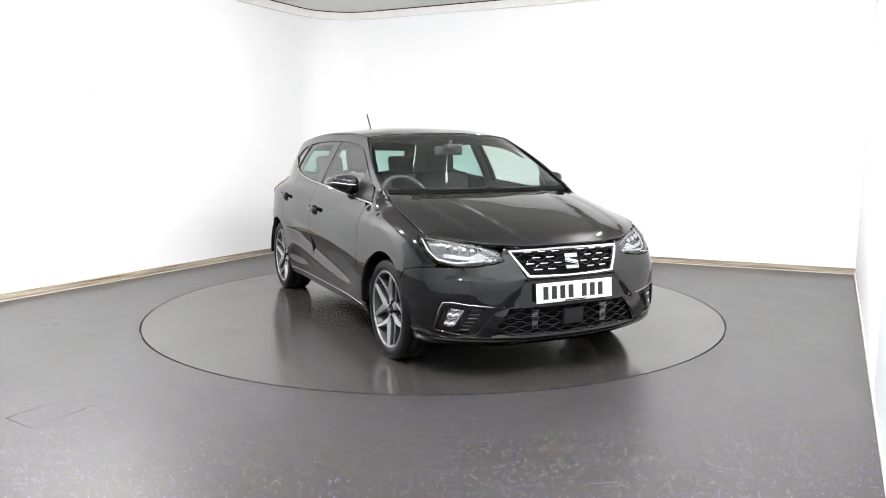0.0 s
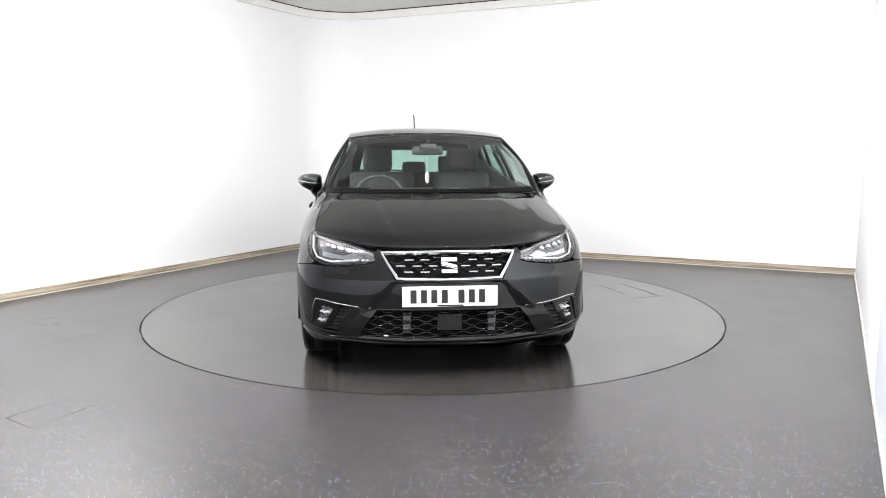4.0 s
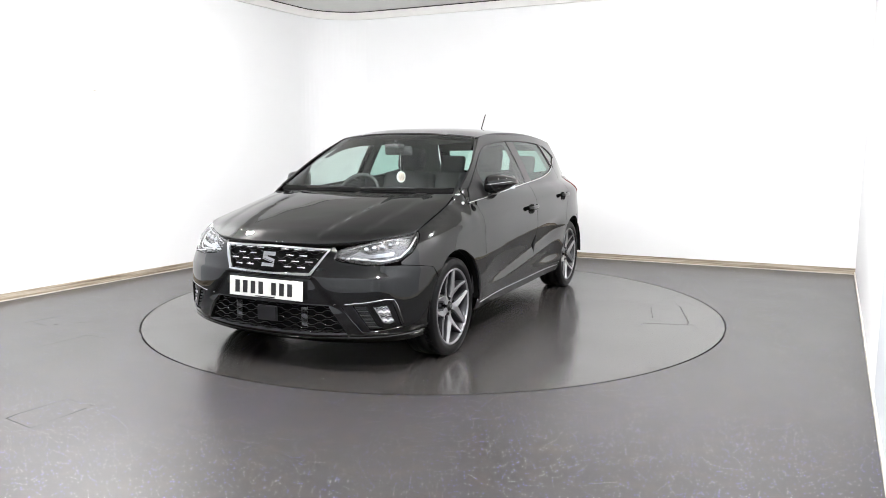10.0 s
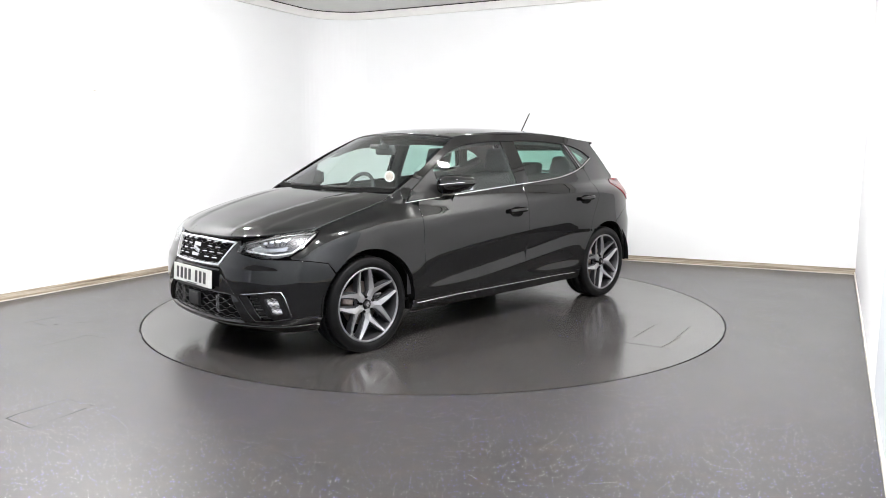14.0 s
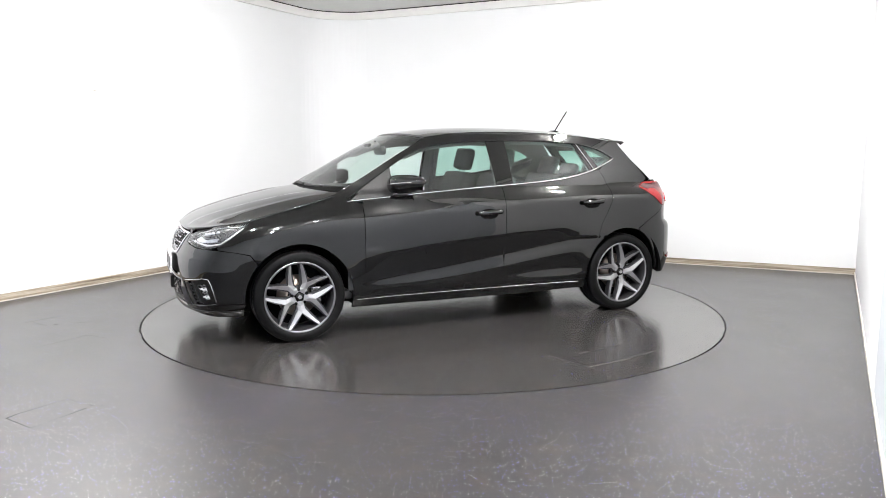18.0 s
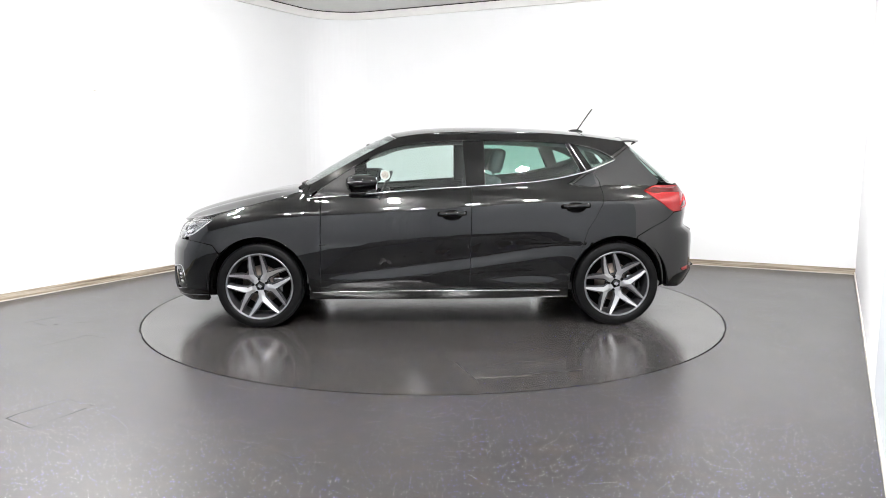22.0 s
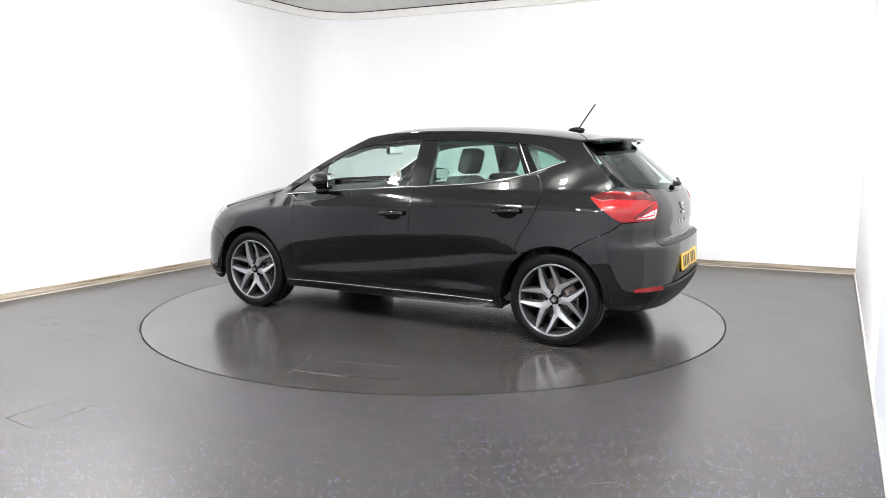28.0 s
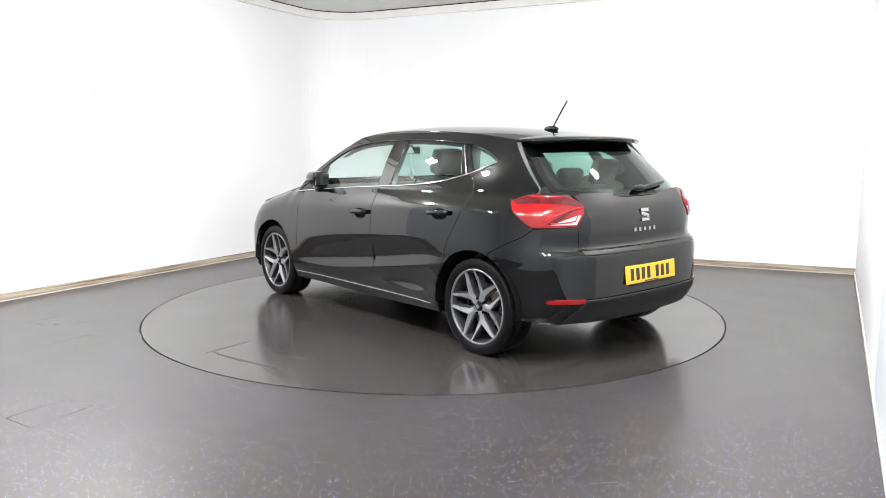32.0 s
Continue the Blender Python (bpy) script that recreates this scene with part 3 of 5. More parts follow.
    me.from_pydata(verts.tolist(), [], faces)
    me.materials.append(mat)
    me.shade_smooth()
    me.normals_split_custom_set_from_vertices(norms.tolist())
    ob = new(name, me)
    ob.parent = parent
    if label:
        tagged(ob, label)
    if not vis_shadow:
        ob.visible_shadow = False
    return ob


def both(name, poly, fmap, mat, parent, **kw):
    return [panel(name, poly, fmap, mat, parent, mirror=m, **kw) for m in (False, True)]


def tube(name, pts, radius, mat, parent, label="", flat=1.0, seg=8, closed=False):
    """A thin rod or strip swept along points; flat < 1 squashes it towards the vertical."""
    P = np.array([tuple(p) for p in pts], float)
    n = len(P)
    vs, fs = [], []
    for i in range(n):
        a, b = P[(i - 1) % n] if closed else P[max(0, i - 1)], P[(i + 1) % n] if closed else P[min(n - 1, i + 1)]
        t = b - a
        t /= np.linalg.norm(t) + 1e-12
        up = np.array([0, 0, 1.0]) if abs(t[2]) < 0.95 else np.array([1.0, 0, 0])
        s = np.cross(t, up)
        s /= np.linalg.norm(s)
        w = np.cross(s, t)
        for k in range(seg):
            an = 2 * math.pi * k / seg
            vs.append(tuple(P[i] + s * math.cos(an) * radius * flat + w * math.sin(an) * radius))
    m = n if closed else n - 1
    for i in range(m):
        j = (i + 1) % n
        for k in range(seg):
            fs.append((i * seg + k, i * seg + (k + 1) % seg, j * seg + (k + 1) % seg, j * seg + k))
    if not closed:
        fs += [tuple(range(seg)), tuple(range((n - 1) * seg, n * seg))[::-1]]
    bm = bmesh.new()
    me = mesh_of(name, vs, fs, mat)
    bm.from_mesh(me)
    bpy.data.meshes.remove(me)
    return part(name, bm, mat, parent, label, smooth=True)


def prism(name, outline2, depth, place, mat, parent, bevel=0.0, label=""):
    """A flat shape of some depth: outline in its own x, y; place: a 4x4 pose; it grows along its z."""
    bm = bmesh.new()
    vs = [bm.verts.new((x, y, 0)) for x, y in outline2]
    f = bm.faces.new(vs)
    r = bmesh.ops.extrude_face_region(bm, geom=[f])
    bmesh.ops.translate(bm, verts=[v for v in r["geom"] if isinstance(v, bmesh.types.BMVert)], vec=(0, 0, depth))
    if bevel:
        es = [e for e in bm.edges if all(abs(v.co.z - depth) < 1e-6 for v in e.verts)]
        bmesh.ops.bevel(bm, geom=es, offset=bevel, segments=2, affect="EDGES")
    bmesh.ops.transform(bm, matrix=place, verts=bm.verts)
    return part(name, bm, mat, parent, label)


def arc(cx, cz, r, a0, a1, n=14):
    return [(cx + r * math.cos(radians(a0 + (a1 - a0) * i / n)), cz + r * math.sin(radians(a0 + (a1 - a0) * i / n))) for i in range(n + 1)]


def flankpts(pts):
    return [(float(s_of_x(x)), z) for x, z in pts]


def nosepts(pts):
    return [(float(s_front(y)) if y >= 0 else -float(s_front(-y)), z) for y, z in pts]


def tailpts(pts):
    """Points on the tail by their y; the tail is unrolled about its middle."""
    return [(float(s_rear(y)) if y >= 0 else 2 * END - float(s_rear(-y)), z) for y, z in pts]


car = tagged(new("car"), "glossy black five-door hatchback with machined alloy wheels, parked on the turntable", "car")
AXF, AXR, HUB, TYRE = 1.282, -1.282, 0.303, 0.306
ARCH = 0.358

# outlines shared by neighbours, 3 mm apart
belt = curve([(1.0, 0.915), (0.93, 0.925), (0.4, 0.968), (0.0, 0.995), (-0.4, 1.018), (-0.7, 1.040), (-0.9, 1.070), (-1.1, 1.118), (-1.3, 1.19)], 0.05)
dlo_top = [(0.93, 0.945), (0.80, 1.03), (0.667, 1.118), (0.56, 1.183), (0.457, 1.238), (0.36, 1.277), (0.26, 1.302), (0.10, 1.322), (-0.1, 1.335), (-0.4, 1.340), (-0.7, 1.333), (-0.97, 1.313), (-1.10, 1.288), (-1.19, 1.255), (-1.30, 1.195)]
G = 0.006
rear_cut = [(-1.118, 1.105), (-1.155, 1.04), (-1.168, 0.967), (-1.155, 0.88), (-1.105, 0.785), (-1.05, 0.70), (-0.985, 0.60)]

# front bumper
half_nose = [(0.0, 0.205), (0.30, 0.207), (0.55, 0.222)]
left = nosepts(half_nose) + flankpts([(1.80, 0.235), (1.655, 0.245)] + arc(AXF, HUB, ARCH, -4, 40, 8) + [(1.60, 0.60), (1.70, 0.618), (1.80, 0.628)])
left += nosepts([(0.70, 0.627), (0.60, 0.628), (0.47, 0.645), (0.415, 0.66), (0.43, 0.70), (0.41, 0.728), (0.395, 0.724), (0.298, 0.560)])
left += [(0.0, 0.556)]
bumper_outline = left + [(-s, z) for s, z in left[::-1] if s > 1e-6]
lower_grille = nosepts([(-0.40, 0.402), (0.40, 0.402), (0.455, 0.33), (0.51, 0.238), (0.30, 0.226), (0, 0.224), (-0.30, 0.226), (-0.51, 0.238), (-0.455, 0.33)])
fog_hole = nosepts([(0.470, 0.405), (0.60, 0.420), (0.705, 0.436), (0.728, 0.432), (0.742, 0.40), (0.772, 0.285), (0.70, 0.268), (0.585, 0.258)])
fog_right = [(-s, z) for s, z in fog_hole[::-1]]
bumper = panel("front_bumper", bumper_outline, body, PAINT, car, holes=(lower_grille, fog_hole, fog_right), step=0.013, edge=0.012, thick=0.035)

# lip under the bumper
lip = nosepts([(0.0, 0.166), (0.35, 0.168), (0.6, 0.18)]) + flankpts([(1.78, 0.195), (1.655, 0.205), (1.655, 0.242), (1.80, 0.232)]) + nosepts([(0.55, 0.219), (0.30, 0.204), (0.0, 0.202)])
lip = lip + [(-s, z) for s, z in lip[::-1] if s > 1e-6]
panel("front_lip", lip, lambda s, z, off=0.0: body(s, z, off) , GLOSS, bumper, off=0.012, thick=0.03, label="gloss black bumper lip")

# lower grille: mesh of bent wires before a dark back
panel("lower_grille", nosepts([(-0.42, 0.41), (0.42, 0.41), (0.53, 0.23), (0.30, 0.215), (-0.30, 0.215), (-0.53, 0.23)]), body, DARK, bumper, off=-0.05, thick=0)


def wave_row(z, y0, y1, amp, pitch, phase, off, n_per=8):
    ys = np.linspace(y0, y1, max(4, int((y1 - y0) / pitch * n_per)))
    zz = z + amp * np.clip(1.9 * np.sin(2 * math.pi * ys / pitch + phase), -1, 1)
    ss = np.sign(ys) * s_front(np.abs(ys))
    return body(ss, zz, off)


for k, (z, w) in enumerate(((0.391, 0.411), (0.367, 0.428), (0.343, 0.446), (0.319, 0.462), (0.295, 0.479), (0.271, 0.494), (0.247, 0.508))):
    tube("grille_wire", wave_row(z, -w, w, 0.0066, 0.105, math.pi * (k % 2), -0.022), 0.0034, GLOSS, bumper)
prism("radar_cover", [(-0.066, -0.043), (0.066, -0.043), (0.066, 0.043), (-0.066, 0.043)], 0.02, Matrix.Translation((2.022, 0, 0.335)) @ Matrix.Rotation(math.pi / 2, 4, "Z") @ Matrix.Rotation(math.pi / 2, 4, "X"), PLASTIC, bumper, 0.004)
for sy in (0.235, -0.235):
    prism("cooler_bracket", [(-0.02, -0.055), (0.02, -0.055), (0.025, 0.055), (-0.022, 0.05)], 0.012, Matrix.Translation((1.985, sy, 0.33)) @ Matrix.Rotation(math.pi / 2, 4, "Z") @ Matrix.Rotation(math.pi / 2, 4, "X"), LAMP_GREY, bumper)

# fog lamp pockets
for sgn in (1, -1):
    mir = sgn < 0
    panel("fog_insert", nosepts([(0.45, 0.41), (0.73, 0.445), (0.78, 0.275), (0.57, 0.25)]), body, PLASTIC, bumper, off=-0.03, thick=0, mirror=mir)
    panel("side_wedge", nosepts([(0.472, 0.402), (0.535, 0.408), (0.625, 0.268), (0.590, 0.262)]), body, PAINT, bumper, off=-0.006, thick=0.02, mirror=mir, label="gloss black bumper wedge")
    for k in range(6):
        z0 = 0.395 - 0.021 * k
        y0 = 0.548 + 0.0136 * k
        tube("rib", body(s_front(np.linspace(y0, y0 + 0.075, 6)) * 1.0, np.full(6, z0) - 0.002, -0.020) * (1, sgn, 1), 0.006, PLASTIC, bumper)
    panel("fog_frame", nosepts([(0.60, 0.416), (0.712, 0.432), (0.732, 0.42), (0.768, 0.288), (0.70, 0.272), (0.66, 0.30)]), body, GLOSS, bumper,
          holes=(nosepts([(0.640, 0.400), (0.703, 0.412), (0.716, 0.402), (0.742, 0.315), (0.715, 0.305), (0.69, 0.312)]),), off=-0.008, thick=0.02, mirror=mir, step=0.02, edge=0.01)
    fog = panel("fog_lamp", nosepts([(0.640, 0.402), (0.703, 0.414), (0.718, 0.402), (0.744, 0.313), (0.715, 0.303), (0.688, 0.31)]), body, REFLECTOR, bumper, off=-0.022, thick=0, mirror=mir, step=0.02, edge=0.01)
    for k in range(4):
        zz = 0.395 - 0.024 * k
        tube("facet", body(s_front(np.linspace(0.655 + 0.012 * k, 0.715 + 0.007 * k, 5)), np.full(5, zz) + np.array([0, .006, -.004, .006, 0]), -0.016) * (1, sgn, 1), 0.007, CLEAR if k % 2 else LAMP_GREY, fog)
    line = nosepts([(0.43, 0.412), (0.52, 0.419), (0.62, 0.431), (0.70, 0.445), (0.738, 0.443), (0.752, 0.41), (0.776, 0.30)])
    tube("fog_trim", body(np.array([p[0] for p in line]), np.array([p[1] for p in line]), 0.0) * (1, sgn, 1), 0.0032, SATIN, bumper)

# upper grille
def grille_ring(sc, dz=0.0):
    h = [(0.392 * sc, 0.716 - dz), (0.292 * sc + 0.004 * (1 - sc), 0.574 + dz), (0.0, 0.568 + dz)]
    a = nosepts([(0.0, 0.722 - dz)] + h)
    return a + [(-s, z) for s, z in a[::-1] if s > 1e-6]


grille = panel("grille_surround", grille_ring(1.0), body, CHROME, car, holes=(grille_ring(0.963, 0.0075)[::-1],), off=0.006, thick=0.03, step=0.012, edge=0.012)
panel("grille_back", grille_ring(0.97, 0.006), body, DARK, grille, off=-0.04, thick=0)
for k, z in enumerate((0.698, 0.667, 0.636, 0.605)):
    w = (0.36, 0.338, 0.317, 0.296)[k]
    tube("grille_wire", wave_row(z + 0.004 + 0.0155, -w - 0.012, w + 0.012, 0.0055, 0.09, math.pi * (k % 2), -0.010), 0.0030, GLOSS, grille)
    for i in range(-4, 5):
        yc = (i + (0.5 if k % 2 else 0.0)) * 0.09
        if abs(yc) > w - 0.03 or abs(yc) < 0.055:
            continue
        ss = np.linspace(yc - 0.025, yc + 0.025, 4)
        tube("chrome_bar", body(np.sign(ss) * s_front(np.abs(ss)), np.full(4, z + 0.004), 0.001), 0.0048, SATIN, grille)


def badge(parent, place, size):
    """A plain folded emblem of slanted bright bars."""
    def bar(pts):
        prism("emblem_bar", [(x * size, y * size) for x, y in pts], 0.008, place, SATIN, parent, 0.001)
    bar([(-0.46, 0.22), (0.46, 0.22), (0.46, 0.46), (-0.46, 0.46)])
    bar([(-0.46, 0.20), (-0.46, 0.06), (0.46, -0.17), (0.46, 0.0), (-0.1, 0.15), (-0.1, 0.20)])
    bar([(-0.46, -0.02), (0.46, -0.25), (0.46, -0.20), (-0.46, 0.03)])
    bar([(-0.46, -0.46), (0.46, -0.46), (0.46, -0.27), (-0.46, -0.24)])


FACE_F = Matrix.Rotation(math.pi / 2, 4, "Z") @ Matrix.Rotation(math.pi / 2, 4, "X")
FACE_B = Matrix.Rotation(-math.pi / 2, 4, "Z") @ Matrix.Rotation(math.pi / 2, 4, "X")
badge(grille, Matrix.Translation((1.998, 0, 0.644)) @ Matrix.Rotation(radians(-18), 4, "Y") @ FACE_F, 0.094)


def plate(place, mat, label):
    """A number plate whose characters are plain bars."""
    ob = prism("number_plate", [(-0.26, -0.0555), (0.26, -0.0555), (0.26, 0.0555), (-0.26, 0.0555)], 0.006, place, mat, car, 0.002, label)
    for k in range(7):
        x = -0.205 + 0.0565 * k + (0.035 if k > 3 else 0)
        prism("character_bar", [(x - 0.011, -0.036), (x + 0.022, -0.036), (x + 0.022, 0.036), (x - 0.011, 0.036)], 0.001, place @ Matrix.Translation((0, 0, 0.0062)), INK, ob)
    prism("maker_bar", [(-0.07, -0.0525), (0.07, -0.0525), (0.07, -0.046), (-0.07, -0.046)], 0.0008, place @ Matrix.Translation((0, 0, 0.0062)), INK, ob)
    prism("holder", [(-0.2, -0.072), (0.2, -0.072), (0.21, -0.0555), (-0.21, -0.0555)], 0.006, place @ Matrix.Translation((0, 0, -0.002)), PLASTIC, ob)
    return ob


plate(Matrix.Translation((2.040, 0, 0.481)) @ Matrix.Rotation(radians(-4), 4, "Y") @ FACE_F, WHITE_PLATE, "white front number plate")
plate(Matrix.Translation((-1.966, 0, 0.522)) @ Matrix.Rotation(radians(6), 4, "Y") @ FACE_B, YELLOW_PLATE, "yellow rear number plate")

# bonnet, cowl
bonnet = panel("bonnet", [(0, -0.995), (0, -0.5), (0, 0), (0, 0.5), (0, 0.995), (1, 0.995), (1, 0), (1, -0.995)], BONNET, PAINT, car, scale=(1.0, 0.75), step=0.03, edge=0.02, thick=0.02)
panel("cowl", [(0, -0.98), (0, 0.98), (0.075, 0.98), (0.055, 0), (0.075, -0.98)], SCREEN, DARK, car, scale=(0.85, 0.7), off=-0.004, step=0.03)
for base, tip in ((0.05, 0.62), (-0.62, -0.02)):
    w = np.linspace(base, tip, 9)
    tube("wiper", SCREEN(0.028 + 0.008 * (np.abs(w - base) / 0.6), w, 0.004), 0.007, PLASTIC, car)

# wings
wing = flankpts([(0.99, 0.962)] + [(x, float(wing_top(x)) - 0.001) for x in (1.08, 1.18, 1.28, 1.40, 1.50, 1.60)] + [(1.610, 0.789), (1.648, 0.755)])
wing += flankpts([(1.73, 0.692), (1.808, 0.646), (1.80, 0.634), (1.70, 0.623), (1.598, 0.605)] + arc(AXF, HUB, ARCH, 42, 178, 26) + [(0.915, 0.285), (0.848, 0.285), (0.845, 0.60), (0.842, 0.90), (0.90, 0.922), (0.945, 0.925)])
wing = flankpts([(0.945, 0.948)]) + wing
both("front_wing", wing, body, PAINT, car, step=0.02, edge=0.015)

both("wing_corner", flankpts([(1.03, 0.952), (0.985, 0.985), (0.93, 1.012), (0.89, 0.985), (0.92, 0.93), (0.98, 0.935)]), body, PAINT, car, off=-0.006, step=0.02, edge=0.012)

# doors
fdoor = flankpts([(0.842 - G, 0.90), (0.845 - G, 0.60), (0.848 - G, 0.285), (0.3, 0.283), (-0.212, 0.283), (-0.215, 0.6), (-0.222, 0.90), (-0.222, 1.0)]
                 + [(x, float(belt(x)) - 0.004) for x in (-0.1, 0.1, 0.3, 0.5, 0.7, 0.82)])
rdoor = flankpts([(-0.222 - G, 1.0), (-0.222 - G, 0.90), (-0.215 - G, 0.6), (-0.212 - G, 0.283), (-0.6, 0.283), (-0.918, 0.285)]
                 + arc(AXR, HUB, ARCH, 3, 36, 7) + rear_cut[::-1][1:] + [(x, float(belt(x)) - 0.004) for x in (-1.0, -0.9, -0.8, -0.7, -0.55, -0.4, -0.3)])


fd = both("front_door", fdoor, body, PAINT, car, step=0.02, edge=0.015)
rd = both("rear_door", rdoor, body, PAINT, car, step=0.02, edge=0.015)


def handle(parent, x, z, sgn):
    s = s_of_x(np.linspace(x + 0.095, x - 0.095, 15))
    zz = np.full(15, z) + 0.004 * np.linspace(-1, 1, 15)
    off = 0.012 + 0.022 * np.sqrt(np.clip(1 - np.linspace(-1, 1, 15) ** 4, 0, 1))
    h = tube("door_handle", body(s, zz, off) * (1, sgn, 1), 0.017, PAINT, parent, seg=10, flat=0.7)
    cup = flankpts([(x + 0.072 * math.cos(a), z - 0.012 + 0.036 * math.sin(a)) for a in np.linspace(0, 2 * math.pi, 24)[:-1]])
    panel("handle_cup", cup, body, DARK, parent, off=0.0015, thick=0.004, mirror=sgn < 0, step=0.02, edge=0.01)
    a = np.linspace(1.15 * math.pi, 1.85 * math.pi, 9)
    tube("cup_lip", body(s_of_x(x + 0.072 * np.cos(a)), z - 0.012 + 0.036 * np.sin(a), 0.003) * (1, sgn, 1), 0.0022, GLOSS, parent)


for sgn, f, r in ((1, fd[0], rd[0]), (-1, fd[1], rd[1])):
    handle(f, -0.085, 0.822, sgn)
    handle(r, -0.965, 0.872, sgn)

# sills
sill = flankpts([(0.93, 0.205), (0.3, 0.196), (-0.4, 0.196), (-0.925, 0.21), (-0.92, 0.28), (0.92, 0.28)])
sills = both("sill", sill, body, PAINT, car, off=-0.004, step=0.03)
for sgn, ob in zip((1, -1), sills):
    xs = np.linspace(0.90, -0.86, 40)
    tube("sill_strip", body(s_of_x(xs), np.full(40, 0.262), 0.003) * (1, sgn, 1), 0.0034, SATIN, ob, "thin bright sill strip")

# body side frame: pillars, roof rail and rear quarter in one pressing
scr_edge = [(float(p[0]), float(p[2])) for p in SCREEN(np.linspace(0.06, 1.0, 9), np.ones(9))]
roof_edge = [(float(p[0]), float(p[2])) for p in ROOF(np.linspace(0.04, 1.0, 14), np.ones(14))]
glass_edge = [(float(p[0]), float(p[2])) for p in BACKLIGHT(np.linspace(0.06, 0.98, 8), np.ones(8))]
lamp_top = [(-1.650, 1.012), (-1.60, 1.004), (-1.507, 0.977)]
lamp_side = [(-1.507, 0.968), (-1.575, 0.908), (-1.665, 0.840), (-1.705, 0.820)]
quarter = flankpts([(0.945, 0.952)] + scr_edge + roof_edge + glass_edge + lamp_top + lamp_side + [(-1.64, 0.768), (-1.52, 0.715), (-1.41, 0.655)]
                   + arc(AXR, HUB, ARCH, 110, 37, 12) + [(x - G, z) for x, z in rear_cut[::-1][1:]] + [(-1.20, 1.155), (-1.30, 1.192)] + dlo_top[::-1][1:])
sides = both("body_side", quarter, body, PAINT, car, step=0.024, edge=0.015, label="gloss black pillars and rear quarter pressing")

# side windows
def window(name, pts, mat, off=-0.006, frame=0.014):
    out = both(name, flankpts(pts), body, mat, car, off=off, thick=0, step=0.04, edge=0.02, vis_shadow=False)
    return out


top = curve(dlo_top, 0.02)
fx = [0.52, 0.44, 0.36, 0.26, 0.1, -0.08, -0.17]
window("front_side_window", [(0.60, float(belt(0.60)) + 0.004), (-0.185, float(belt(-0.185)) + 0.004)] + [(x, float(top(x)) - 0.012) for x in fx[::-1]] + [(0.60, float(top(0.60)) - 0.01)], GREEN_GLASS)
window("rear_side_window", [(-0.325, float(belt(-0.325)) + 0.004), (-0.6, float(belt(-0.6)) + 0.004), (-0.8, float(belt(-0.8)) + 0.004), (-0.95, float(belt(-0.95)) + 0.004), (-1.062, float(belt(-1.062)) + 0.006), (-0.945, 1.310), (-0.7, 1.322), (-0.33, 1.328)], DARK_GLASS)
window("quarter_window", [(-1.105, 1.132), (-1.285, 1.196), (-1.185, 1.248), (-1.10, 1.278), (-0.995, 1.302)], DARK_GLASS)
both("mirror_corner", flankpts([(0.905, 0.935), (0.607, float(belt(0.607)) + 0.004), (0.607, 1.145), (0.667, 1.108), (0.80, 1.02)]), body, PLASTIC, car, off=-0.004)
both("centre_pillar_trim", flankpts([(-0.188, float(belt(-0.188)) + 0.003), (-0.322, float(belt(-0.322)) + 0.003), (-0.326, 1.332), (-0.176, 1.332)]), body, GLOSS, car, off=-0.003)
both("window_pillar_trim", flankpts([(-1.035, 1.100), (-1.112, 1.134), (-1.002, 1.301), (-0.925, 1.314)]), body, GLOSS, car, off=-0.002)
for sgn in (1, -1):
    xs = np.concatenate([np.linspace(0.94, -1.1, 60), np.linspace(-1.13, -1.295, 8)])
    zs = np.where(xs > -1.1, belt(xs) - 0.001, np.interp(-xs, [1.1, 1.295], [float(belt(-1.1)), 1.192]))
    tube("belt_strip", body(s_of_x(xs), zs, 0.003) * (1, sgn, 1), 0.0048, CHROME, car, "chrome strip under the side windows", flat=0.6)
    xs = np.array([-1.295, -1.30, -1.285, -1.24, -1.19, -1.14, -1.09, -1.03])
    tube("quarter_strip", body(s_of_x(xs), np.array([1.192, 1.198, 1.208, 1.232, 1.256, 1.272, 1.286, 1.300]), 0.001) * (1, sgn, 1), 0.0028, LAMP_GREY, car)
    tube("pillar_strip", body(s_of_x(np.linspace(-1.068, -0.954, 8)), np.linspace(1.112, 1.308, 8), 0.001) * (1, sgn, 1), 0.0042, SATIN, car)
    tx = np.linspace(0.9, -1.02, 50)
    tube("window_seal", body(s_of_x(tx), top(tx) - 0.004, 0.0) * (1, sgn, 1), 0.005, GLOSS, car)

# inner pillar linings
low_top = [(x, z - 0.035) for x, z in dlo_top if -0.98 < x < 0.5]
cover = flankpts([p for p in roof_edge] + glass_edge + [(-1.66, 0.92), (-1.15, 0.92), (-1.03, 1.12), (-0.945, 1.285)] + low_top[::-1] + [(0.52, 1.20)])
both("pillar_lining", cover, body, LINING, car, holes=(flankpts([(-1.12, 1.145), (-1.25, 1.188), (-1.17, 1.228), (-1.07, 1.262)]),), off=-0.05, thick=0, step=0.05, edge=0.025)
both("belt_pillar_lining", flankpts([(-0.19, 0.9), (-0.19, 1.30), (-0.32, 1.30), (-0.34, 0.9)]), body, LINING, car, off=-0.05, thick=0, step=0.05)

